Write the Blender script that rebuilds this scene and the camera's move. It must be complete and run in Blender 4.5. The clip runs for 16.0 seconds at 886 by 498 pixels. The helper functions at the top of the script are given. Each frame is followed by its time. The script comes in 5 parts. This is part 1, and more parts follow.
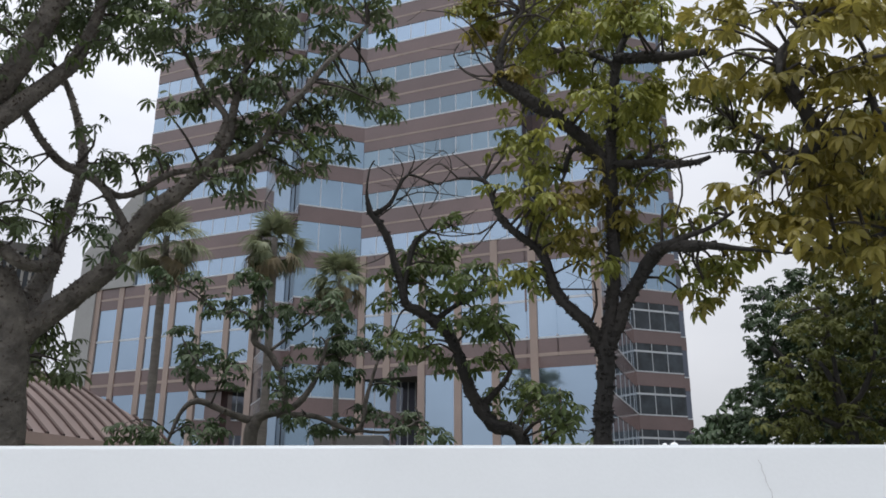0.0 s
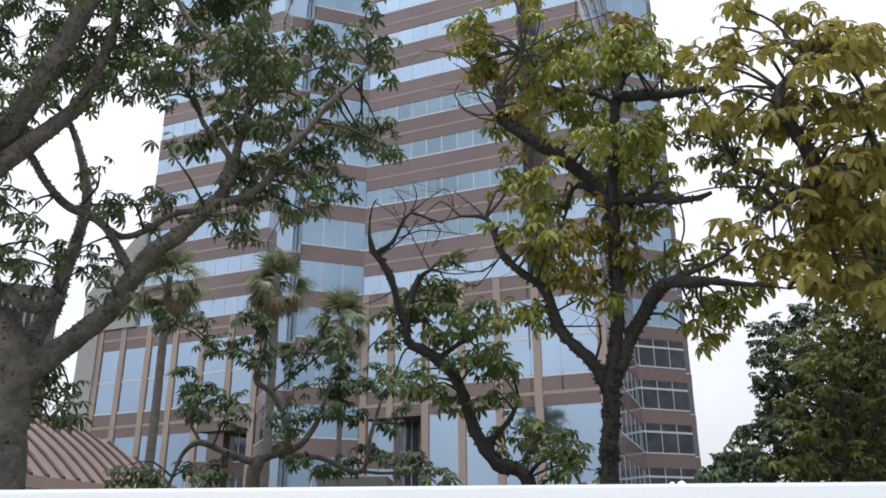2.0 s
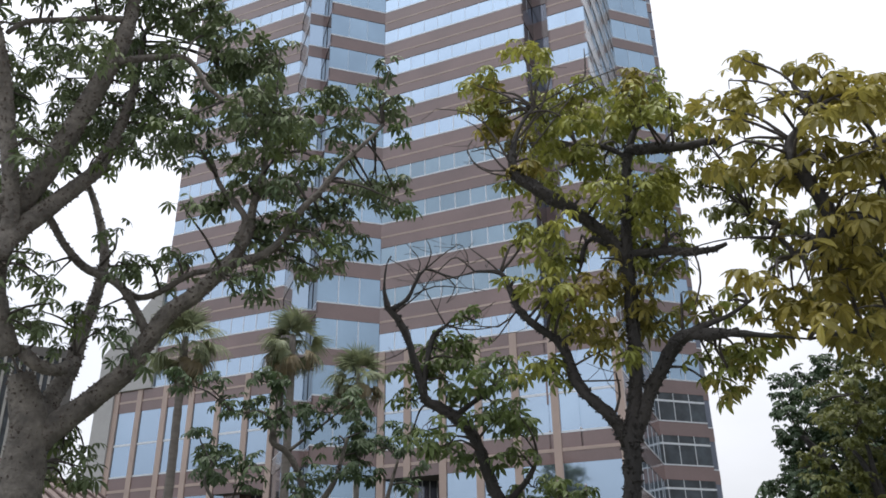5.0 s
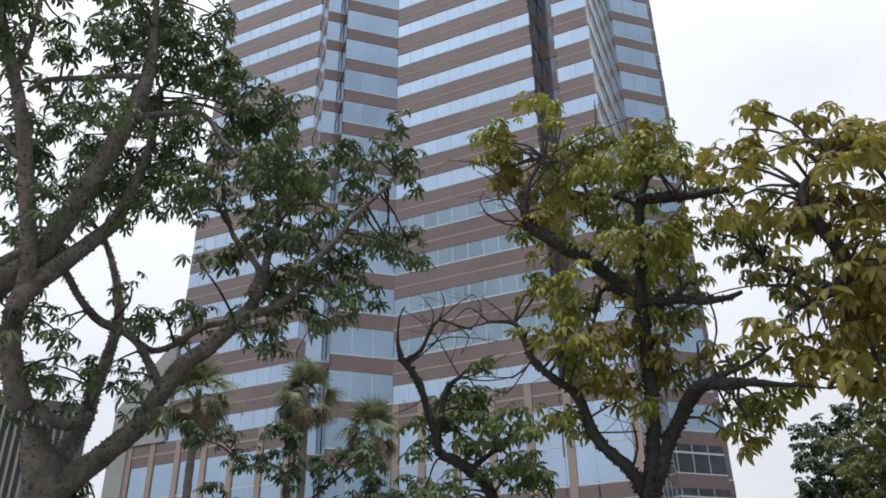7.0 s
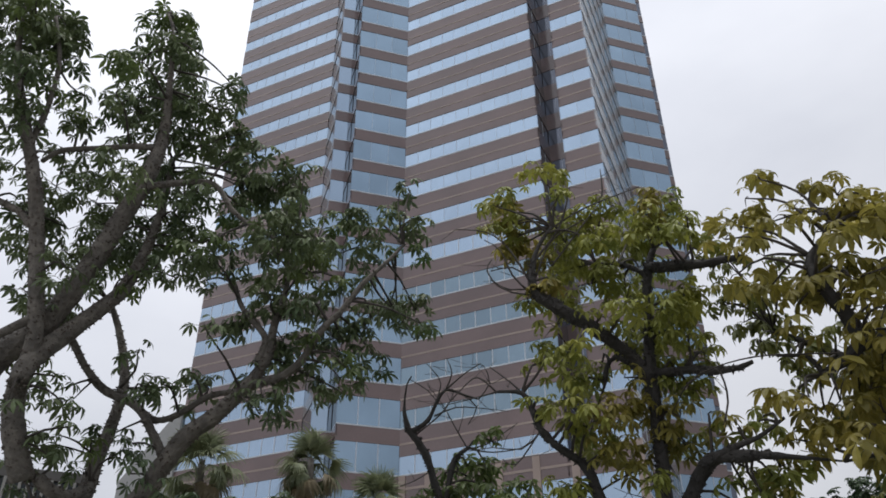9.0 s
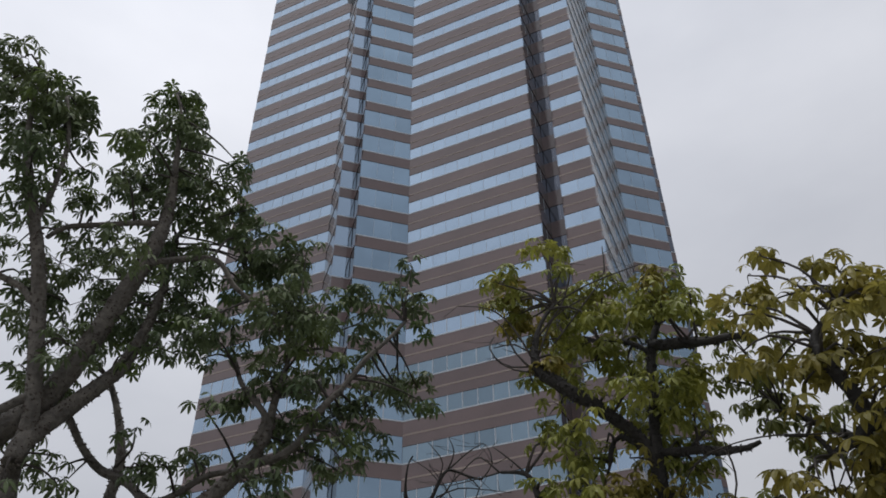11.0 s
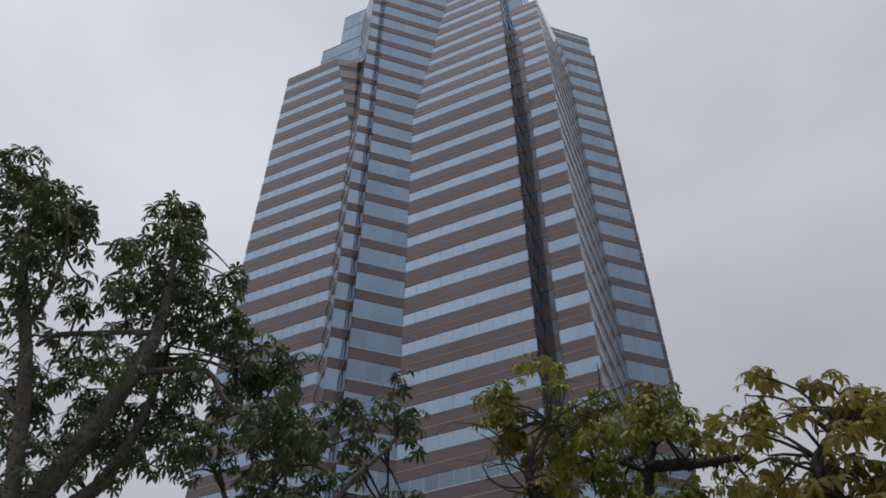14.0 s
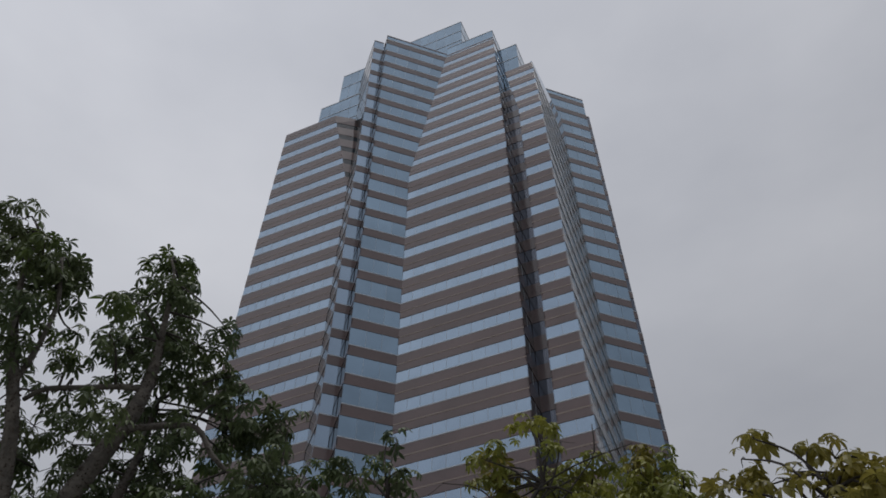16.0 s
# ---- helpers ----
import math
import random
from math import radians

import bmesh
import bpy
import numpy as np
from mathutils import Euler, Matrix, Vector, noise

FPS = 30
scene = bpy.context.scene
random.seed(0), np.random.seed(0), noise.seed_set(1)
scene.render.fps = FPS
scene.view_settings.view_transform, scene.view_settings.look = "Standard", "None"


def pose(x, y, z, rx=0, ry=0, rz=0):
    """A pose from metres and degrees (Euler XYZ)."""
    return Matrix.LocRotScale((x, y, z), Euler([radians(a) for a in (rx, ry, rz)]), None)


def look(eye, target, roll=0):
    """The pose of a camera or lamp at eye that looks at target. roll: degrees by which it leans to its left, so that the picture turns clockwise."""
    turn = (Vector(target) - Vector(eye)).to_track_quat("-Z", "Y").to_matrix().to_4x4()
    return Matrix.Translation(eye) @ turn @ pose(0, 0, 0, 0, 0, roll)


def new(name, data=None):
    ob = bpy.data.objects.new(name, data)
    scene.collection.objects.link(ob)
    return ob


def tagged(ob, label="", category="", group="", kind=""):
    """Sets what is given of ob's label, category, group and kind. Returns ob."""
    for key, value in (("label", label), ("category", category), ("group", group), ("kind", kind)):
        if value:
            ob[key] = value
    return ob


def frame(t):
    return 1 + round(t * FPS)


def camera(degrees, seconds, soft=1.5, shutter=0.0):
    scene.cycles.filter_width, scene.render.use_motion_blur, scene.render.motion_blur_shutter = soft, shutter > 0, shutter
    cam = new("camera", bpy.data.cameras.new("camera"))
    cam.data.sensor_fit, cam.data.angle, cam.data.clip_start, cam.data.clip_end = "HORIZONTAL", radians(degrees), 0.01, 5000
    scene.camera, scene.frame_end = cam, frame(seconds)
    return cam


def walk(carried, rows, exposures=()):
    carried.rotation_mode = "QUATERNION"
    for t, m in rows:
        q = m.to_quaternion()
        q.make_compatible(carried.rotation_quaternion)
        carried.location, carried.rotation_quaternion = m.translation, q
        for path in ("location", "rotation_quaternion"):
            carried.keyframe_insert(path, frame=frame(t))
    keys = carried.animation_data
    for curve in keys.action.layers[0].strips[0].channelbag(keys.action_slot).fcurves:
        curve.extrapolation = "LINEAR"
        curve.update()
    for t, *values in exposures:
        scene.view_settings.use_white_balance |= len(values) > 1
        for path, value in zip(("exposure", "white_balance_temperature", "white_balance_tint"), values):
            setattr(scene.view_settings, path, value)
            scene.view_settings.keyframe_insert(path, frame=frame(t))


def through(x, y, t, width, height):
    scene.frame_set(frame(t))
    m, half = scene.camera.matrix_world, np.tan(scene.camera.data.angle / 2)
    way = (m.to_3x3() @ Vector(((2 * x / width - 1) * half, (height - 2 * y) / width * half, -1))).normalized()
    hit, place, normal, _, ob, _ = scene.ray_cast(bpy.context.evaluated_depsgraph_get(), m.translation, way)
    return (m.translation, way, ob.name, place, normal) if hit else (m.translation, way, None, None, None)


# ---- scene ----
cam = camera(56.46, 16.0, soft=1.7)
EYE = 1.6
PATH = [
    (0.0, 0.000, 17.798, -0.144),
    (0.5, -0.101, 19.058, -0.303),
    (1.0, 0.145, 19.788, 0.088),
    (1.5, 0.278, 20.223, 0.168),
    (2.0, 0.334, 20.431, 0.255),
    (2.5, 0.844, 21.019, 0.519),
    (3.0, 1.276, 22.041, 0.457),
    (3.5, 1.335, 22.481, 0.552),
    (4.0, 1.444, 22.998, 0.745),
    (6.5, 2.269, 26.745, 0.736),
    (7.0, 2.680, 27.834, 0.793),
    (7.5, 2.808, 29.279, 0.598),
    (8.0, 3.062, 29.971, 0.587),
    (8.5, 3.032, 31.026, 0.345),
    (9.0, 3.083, 32.568, 0.480),
    (11.5, 3.179, 39.199, 0.280),
    (12.0, 3.180, 40.752, 0.304),
    (12.5, 2.903, 42.391, 0.047),
    (13.0, 2.674, 43.610, 0.007),
    (13.5, 2.487, 44.560, -0.152),
    (14.0, 2.279, 45.651, -0.121),
    (14.5, 2.005, 46.981, -0.304),
    (15.0, 1.927, 47.305, -0.294),
    (15.5, 1.727, 48.267, -0.337),
    (16.0, 1.501, 49.594, -0.325),
]
walk(cam, [(t, pose(0, 0, EYE + 0.0035 * max(0.0, t - 8.0), 90 + pitch, roll, yaw)) for t, yaw, pitch, roll in PATH],
     exposures=[(0.0, 0.64), (1.0, 0.92), (2.0, 1.0), (4.0, 1.03), (6.5, 0.8), (9.0, 0.38), (11.5, -0.1), (12.5, -0.22), (14.5, -0.43), (16.0, -0.63)])

# ---- overcast sky and a wide, weak sun ----
SUN_AZ, SUN_EL = radians(183), radians(88)
world = bpy.data.worlds.new("sky")
scene.world = world
world.use_nodes = True
wn, wl = world.node_tree.nodes, world.node_tree.links
wn.clear()
w_out = wn.new("ShaderNodeOutputWorld")
w_bg = wn.new("ShaderNodeBackground")
w_sky = wn.new("ShaderNodeTexSky")
w_sky.sky_type, w_sky.sun_disc = "NISHITA", False
w_sky.sun_elevation, w_sky.sun_rotation = SUN_EL, SUN_AZ
w_co = wn.new("ShaderNodeTexCoord")
w_map = wn.new("ShaderNodeMapping")
w_map.inputs["Scale"].default_value = (1.0, 1.0, 2.2)
w_noise = wn.new("ShaderNodeTexNoise")
w_noise.inputs["Scale"].default_value, w_noise.inputs["Detail"].default_value = 1.25, 6
w_noise.inputs["Roughness"].default_value = 0.5
w_ramp = wn.new("ShaderNodeValToRGB")
w_ramp.color_ramp.elements[0].position, w_ramp.color_ramp.elements[1].position = 0.32, 0.72
w_ramp.color_ramp.elements[0].color = (5.7, 5.9, 6.5, 1)
w_ramp.color_ramp.elements[1].color = (8.9, 9.0, 9.5, 1)
w_mix = wn.new("ShaderNodeMix")
w_mix.data_type = "RGBA"
w_mix.inputs["Factor"].default_value = 0.9
wl.new(w_co.outputs["Generated"], w_map.inputs["Vector"])
wl.new(w_map.outputs["Vector"], w_noise.inputs["Vector"])
wl.new(w_noise.outputs["Fac"], w_ramp.inputs["Fac"])
wl.new(w_sky.outputs["Color"], w_mix.inputs["A"])
wl.new(w_ramp.outputs["Color"], w_mix.inputs["B"])
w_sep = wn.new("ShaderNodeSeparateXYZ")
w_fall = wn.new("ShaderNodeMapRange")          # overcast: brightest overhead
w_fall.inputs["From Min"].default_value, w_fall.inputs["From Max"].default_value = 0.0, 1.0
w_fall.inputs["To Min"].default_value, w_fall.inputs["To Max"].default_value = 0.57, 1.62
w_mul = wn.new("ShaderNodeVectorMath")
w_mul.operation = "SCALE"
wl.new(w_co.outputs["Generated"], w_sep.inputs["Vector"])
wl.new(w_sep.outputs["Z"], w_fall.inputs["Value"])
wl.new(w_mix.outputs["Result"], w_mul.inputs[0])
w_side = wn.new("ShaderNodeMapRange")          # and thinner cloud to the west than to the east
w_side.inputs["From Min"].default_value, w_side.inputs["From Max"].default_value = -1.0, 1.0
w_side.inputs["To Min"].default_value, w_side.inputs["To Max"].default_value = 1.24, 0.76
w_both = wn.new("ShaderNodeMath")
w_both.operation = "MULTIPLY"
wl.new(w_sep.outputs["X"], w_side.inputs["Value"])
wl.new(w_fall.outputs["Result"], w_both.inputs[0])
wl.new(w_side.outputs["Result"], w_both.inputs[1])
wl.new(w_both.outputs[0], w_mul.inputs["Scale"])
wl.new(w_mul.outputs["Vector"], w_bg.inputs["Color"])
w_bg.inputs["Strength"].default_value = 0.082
wl.new(w_bg.outputs["Background"], w_out.inputs["Surface"])
sun = new("sun", bpy.data.lights.new("sun", "SUN"))
sun.data.energy, sun.data.angle, sun.data.color = 1.2, radians(14), (1.0, 0.96, 0.9)
sun.matrix_world = look((0, 0, 60), (-60 * math.sin(SUN_AZ), -60 * math.cos(SUN_AZ), 60 - 60 * math.tan(SUN_EL)))


# ---- materials ----
def material(name, base, rough=0.6, metal=0.0, spread=0.2, scale=3.0, fine=40.0, bump=0.15, spec=0.5, second=None, per_object=0.0, stretch=(1, 1, 1), coat=0.0):
    """A surface whose colour wanders at two scales, with fine relief and uneven gloss."""
    m = bpy.data.materials.new(name)
    m.use_nodes = True
    n, l = m.node_tree.nodes, m.node_tree.links
    b = n["Principled BSDF"]
    co = n.new("ShaderNodeTexCoord")
    mp = n.new("ShaderNodeMapping")
    mp.inputs["Scale"].default_value = stretch
    l.new(co.outputs["Object"], mp.inputs["Vector"])
    big, small = n.new("ShaderNodeTexNoise"), n.new("ShaderNodeTexNoise")
    for tex, s, d in ((big, scale, 5), (small, fine, 3)):
        tex.inputs["Scale"].default_value, tex.inputs["Detail"].default_value = s, d
        l.new(mp.outputs["Vector"], tex.inputs["Vector"])
    ramp = n.new("ShaderNodeValToRGB")
    ramp.color_ramp.elements[0].position, ramp.color_ramp.elements[1].position = 0.3, 0.7
    lo = second if second else [c * (1 - spread) for c in base]
    hi = base if second else [min(1, c * (1 + spread)) for c in base]
    ramp.color_ramp.elements[0].color, ramp.color_ramp.elements[1].color = (*lo, 1), (*hi, 1)
    l.new(big.outputs["Fac"], ramp.inputs["Fac"])
    hsv = n.new("ShaderNodeHueSaturation")
    l.new(ramp.outputs["Color"], hsv.inputs["Color"])
    grain = n.new("ShaderNodeMapRange")
    grain.inputs["To Min"].default_value, grain.inputs["To Max"].default_value = 1 - spread * 0.8, 1 + spread * 0.8
    l.new(small.outputs["Fac"], grain.inputs["Value"])
    if per_object:
        info = n.new("ShaderNodeObjectInfo")
        geo = n.new("ShaderNodeNewGeometry")
        add = n.new("ShaderNodeMath")
        add.operation = "ADD"
        l.new(info.outputs["Random"], add.inputs[0])
        l.new(geo.outputs["Random Per Island"], add.inputs[1])
        rng = n.new("ShaderNodeMapRange")
        rng.inputs["From Max"].default_value = 2
        rng.inputs["To Min"].default_value, rng.inputs["To Max"].default_value = 1 - per_object, 1 + per_object
        l.new(add.outputs[0], rng.inputs["Value"])
        mul = n.new("ShaderNodeMath")
        mul.operation = "MULTIPLY"
        l.new(rng.outputs["Result"], mul.inputs[0])
        l.new(grain.outputs["Result"], mul.inputs[1])
        l.new(mul.outputs[0], hsv.inputs["Value"])
    else:
        l.new(grain.outputs["Result"], hsv.inputs["Value"])
    l.new(hsv.outputs["Color"], b.inputs["Base Color"])
    rr = n.new("ShaderNodeMapRange")
    rr.inputs["To Min"].default_value, rr.inputs["To Max"].default_value = rough * 0.8, min(1, rough * 1.2)
    l.new(big.outputs["Fac"], rr.inputs["Value"])
    l.new(rr.outputs["Result"], b.inputs["Roughness"])
    b.inputs["Metallic"].default_value = metal
    b.inputs["Specular IOR Level"].default_value = spec
    b.inputs["Coat Weight"].default_value = coat
    if bump:
        bp = n.new("ShaderNodeBump")
        bp.inputs["Strength"].default_value, bp.inputs["Distance"].default_value = bump, 0.02
        l.new(small.outputs["Fac"], bp.inputs["Height"])
        l.new(bp.outputs["Normal"], b.inputs["Normal"])
    return m


GRANITE = material("brown_granite", (0.15, 0.096, 0.092), 0.14, spread=0.16, scale=0.25, fine=6, bump=0.0, spec=0.8, per_object=0.08)
STRIPE = material("pale_granite", (0.35, 0.27, 0.235), 0.4, spread=0.1, scale=0.3, fine=8, bump=0.0, per_object=0.05)
GLASS = material("mirror_glass", (0.325, 0.418, 0.525), 0.05, metal=0.9, spread=0.07, scale=0.1, fine=0.5, bump=0.0, per_object=0.07)
# Copy of the mirror glass with a dimmer sky reflection put into its colour.
DIMGLASS = material("dim_mirror_glass", (0.24, 0.33, 0.42), 0.05, metal=0.9, spread=0.12, scale=0.12, fine=0.5, bump=0.0, per_object=0.14)
# Dark glass; on the tower it holds shade and dark reflections as colour.
DARK_SHADED_GLASS = material("dark_and_shaded_glass", (0.035, 0.045, 0.055), 0.06, metal=0.0, spread=0.5, scale=0.7, fine=2.5, bump=0.0, spec=0.4, per_object=0.2)
# Copy of the mirror glass with the shade of recesses put into its colour.
SHADEGLASS = material("shaded_grey_glass", (0.125, 0.14, 0.175), 0.06, metal=0.7, spread=0.05, scale=0.12, fine=0.6, bump=0.0, per_object=0.12)
CLEARGLASS = material("clear_blue_glass", (0.2, 0.27, 0.325), 0.05, metal=0.8, spread=0.06, scale=0.2, fine=0.8, bump=0.0, per_object=0.22)
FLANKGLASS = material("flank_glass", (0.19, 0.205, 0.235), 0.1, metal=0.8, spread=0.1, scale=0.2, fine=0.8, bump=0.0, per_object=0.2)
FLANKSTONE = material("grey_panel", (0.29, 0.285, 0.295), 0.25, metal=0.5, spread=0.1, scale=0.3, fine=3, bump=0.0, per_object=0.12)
MULLION = material("white_aluminium", (0.55, 0.58, 0.62), 0.4, metal=0.3, spread=0.05, bump=0.0)
CONCRETE = material("grey_concrete", (0.36, 0.36, 0.36), 0.8, spread=0.1, scale=0.2, fine=3, bump=0.1)
PLASTER = material("white_plaster", (0.85, 0.885, 0.905), 0.7, spread=0.03, scale=1.5, fine=60, bump=0.03)
EARTH = material("earth", (0.1, 0.085, 0.06), 0.95, spread=0.35, scale=0.4, fine=9, bump=0.6, second=(0.05, 0.07, 0.03))


def part(name, bm, mat, parent=None, label="", smooth=False, kind=""):
    """One bmesh as one mesh object, under a thing or a part."""
    me = bpy.data.meshes.new(name)
    bm.to_mesh(me)
    bm.free()
    for m in (mat if isinstance(mat, (list, tuple)) else [mat]):
        me.materials.append(m)
    if smooth:
        me.shade_smooth()
    ob = new(name, me)
    ob.parent = parent
    return tagged(ob, label, kind=kind)


def mesh_of(name, verts, faces, mat, parent=None, label="", smooth=False, kind=""):
    me = bpy.data.meshes.new(name)
    me.from_pydata(verts, [], faces)
    me.materials.append(mat)
    if smooth:
        me.shade_smooth()
    ob = new(name, me)
    ob.parent = parent
    return tagged(ob, label, kind=kind)


def box_into(bm, x0, y0, z0, x1, y1, z1, m=None):
    vs = [Vector((x, y, z)) for z in (z0, z1) for x, y in ((x0, y0), (x1, y0), (x1, y1), (x0, y1))]
    vs = [bm.verts.new(m @ v if m else v) for v in vs]
    for q in ((3, 2, 1, 0), (4, 5, 6, 7), (0, 1, 5, 4), (1, 2, 6, 5), (2, 3, 7, 6), (3, 0, 4, 7)):
        bm.faces.new([vs[i] for i in q])


FIN = material("grey_fins", (0.11, 0.105, 0.1), 0.6, spread=0.12, bump=0.05)
# Grey chosen for how much light the unseen pavement throws back.
BOUNCE_PAVING = material("grey_bounce_paving", (0.36, 0.355, 0.34), 0.85, spread=0.12, scale=0.7, fine=30, bump=0.2)


# ---- ground, an unseen pavement added this side of the wall for bounce light ----
bm = bmesh.new()
bmesh.ops.create_grid(bm, x_segments=60, y_segments=60, size=2400)
tagged(part("ground", bm, EARTH), "bare dark earth ground with thin planting round the tower", "ground", kind="structure")
bm = bmesh.new()
box_into(bm, -30, -40, -0.05, 30, 3.58, 0.02)
tagged(part("pavement", bm, BOUNCE_PAVING), "unseen grey pavement added before the wall to bounce light", "pavement", kind="structure")

# ---- the office tower ----
STOREY, FIRST_SILL = 4.0, 30.3          # sill of the tenth row of windows
LEAN_FROM, LEAN = 96.0, 0.0954          # the long faces lean back above this height
DIR_A = Vector((math.cos(radians(-22.5)), math.sin(radians(-22.5))))
DIR_B = Vector((math.cos(radians(20.5)), math.sin(radians(20.5))))
IN_A = Vector((-DIR_A.y, DIR_A.x))      # into the building
IN_B = Vector((-DIR_B.y, DIR_B.x))


def bearing_hit(p, d, degrees):
    """Where the line from p along d meets the sight line at that bearing from the origin."""
    t = math.tan(radians(degrees))
    s = (t * p.y - p.x) / (d.x - t * d.y)
    return p + d * s


CREASE = Vector((-7.04, 66.73))         # where the angled bay meets the long face
BAY_L = bearing_hit(CREASE, DIR_B, -10.64)
SLOT_L = BAY_L + IN_B * 2.3
NARROW_L = bearing_hit(SLOT_L, DIR_B, -12.42)
WING_R = Vector((-16.44, 70.92))
WING_L = bearing_hit(WING_R, DIR_A, -21.2)
LONG_R = bearing_hit(CREASE, DIR_A, 5.92)
CORNER_L = bearing_hit(CREASE, DIR_A, 7.95)
CORNER_R = bearing_hit(CREASE, DIR_A, 11.12)
EAST_L = Vector((17.97, 76.62))
EAST_R = bearing_hit(EAST_L, DIR_B, 16.3)


def fixed(p):
    return lambda z: p


def lean(z):
    return max(0.0, z - LEAN_FROM) * LEAN


def crease_at(z):
    return CREASE + DIR_B * (lean(z) / math.sin(radians(43)))


def long_r_at(z):
    return bearing_hit(crease_at(z), DIR_A, 5.92 - 0.13 * lean(z))


def corner_l_at(z):
    k = min(1.0, max(0.0, (z - 104) / 14))
    return bearing_hit(crease_at(z), DIR_A, 7.95 - 1.3 * k)


def corner_r_at(z):
    return bearing_hit(crease_at(z), DIR_A, 11.12 - 0.2 * lean(z))


def wing_r_at(z):
    k = max(0.0, z - 99.0) / 22.0
    return bearing_hit(WING_R, DIR_A, -13.05 - 2.75 * k)


tower = tagged(new("office_tower"), "tall office tower banded in brown granite and blue mirror glass", "office building")
rng = random.Random(4)


def slab(name, p, q, z0, z1, out, depth, mat, inward, label=""):
    """An upright slab between two corner lines p(z), q(z), proud of the face by out and depth thick."""
    vs = []
    for z in (z0, z1):
        for line, off in ((p, -out), (q, -out), (q, depth), (p, depth)):
            v = line(z) + inward * off
            vs.append((v.x, v.y, z))
    fs = [(3, 2, 1, 0), (4, 5, 6, 7), (0, 1, 5, 4), (1, 2, 6, 5), (2, 3, 7, 6), (3, 0, 4, 7)]
    return mesh_of(name, vs, fs, mat, tower, label)


def lerp(a, b, k):
    return a + (b - a) * k


BOX_FACES = [(3, 2, 1, 0), (4, 5, 6, 7), (0, 1, 5, 4), (1, 2, 6, 5), (2, 3, 7, 6), (3, 0, 4, 7)]


class Batch:
    def __init__(self):
        self.v, self.f = [], []

    def quad(self, a, b, c, d):
        i = len(self.v)
        self.v += [tuple(a), tuple(b), tuple(c), tuple(d)]
        self.f.append((i, i + 1, i + 2, i + 3))

    def slab(self, p, q, z0, z1, out, depth, inward):
        i = len(self.v)
        for z in (z0, z1):
            for line, off in ((p, -out), (q, -out), (q, depth), (p, depth)):
                v = line(z) + inward * off
                self.v.append((v.x, v.y, z))
        self.f += [tuple(i + k for k in q4) for q4 in BOX_FACES]


def between(p, q, k):
    return lambda z: lerp(p(z), q(z), k)


def sill_low(z):
    return z < 44


def glaze(p, q, z0, z1, inward, panes, rest, bars, single, mat=None, transom=None, holder=None):
    """Panes set 0.16 m behind the face, each a hair out of true, with slim bars between them."""
    back = 0.045
    for i in range(panes):
        a, b = between(p, q, i / panes), between(p, q, (i + 1) / panes)
        c = []
        for line, z in ((a, z0), (b, z0), (b, z1), (a, z1)):
            v = line(z) + inward * (back + rng.uniform(-0.006, 0.006))
            c.append((v.x, v.y, z))
        if single:
            mesh_of("pane", c, [(0, 1, 2, 3)], mat or GLASS, holder or tower)
        else:
            rest.quad(*c)
        if i:
            w = (0.035 if sill_low(z0) or transom else 0.009) / max(0.1, (q(z0) - p(z0)).length)
            bars.slab(between(p, q, i / panes - w), between(p, q, i / panes + w), z0, z1, -0.02, 0.1, inward)
    if transom:
        bars.slab(p, q, transom - 0.09, transom + 0.09, -0.01, 0.1, inward)


def banded_face(p, q, inward, window, base, top, pane, stripe, mat=None, singles=27, cross=False, clear=(), stone=None, sills=True):
    """Storey rows from base to top: a window band of that height over each sill and a granite spandrel above it."""
    rest, bars, pale, high = Batch(), Batch(), Batch(), Batch()
    n = math.ceil((base - FIRST_SILL) / STOREY - 1e-6)
    while True:
        sill = FIRST_SILL + STOREY * n
        n += 1
        if sill >= top - 0.6:
            break
        head = min(sill + window, top - 0.3)
        count = max(1, round((q(sill) - p(sill)).length / pane))
        single = sill < singles or n - 1 in clear
        row = Batch() if single else bars
        if sills or single:
            row.slab(p, q, sill - 0.02, sill + 0.09, 0.02 if sills else -0.01, 0.1, inward)
        holder = None
        if single:
            # one row of windows, which holds its panes
            holder = mesh_of("window_band", row.v, row.f, MULLION, tower)
            row = Batch()
        glaze(p, q, sill, head, inward, count, rest, row, single, CLEARGLASS if n - 1 in clear else mat, transom=sill + 1.95 if cross else None, holder=holder)
        if single:
            for k in range(0, len(row.v), 8):
                mesh_of("mullion", row.v[k:k + 8], BOX_FACES, MULLION, holder)
        hi = min(sill + STOREY, top)
        if sill < 84:
            spandrel = slab("spandrel", p, q, head, hi, 0.0, 0.14, stone or GRANITE, inward)
        else:
            high.slab(p, q, head, hi, 0.0, 0.14, inward)
        if stripe and hi - head > 1.5:
            if sill < 84:
                slab("stone_stripe", p, q, head + 0.95, head + 1.12, 0.02, 0.1, STRIPE, inward).parent = spandrel
            else:
                pale.slab(p, q, head + 0.95, head + 1.12, 0.02, 0.1, inward)
    if rest.f:
        mesh_of("glazing", rest.v, rest.f, mat or GLASS, tower, "upper rows of blue mirror glass panes", kind="stuff")
    if bars.f:
        mesh_of("glazing_grid", bars.v, bars.f, MULLION, tower, "slim pale aluminium glazing bars", kind="stuff")
    if high.f:
        mesh_of("granite_banding", high.v, high.f, stone or GRANITE, tower, "upper grey spandrels" if stone else "upper brown granite spandrels", kind="stuff")
    if pale.f:
        mesh_of("stone_striping", pale.v, pale.f, STRIPE, tower, "thin pale granite stripes in the spandrels", kind="stuff")


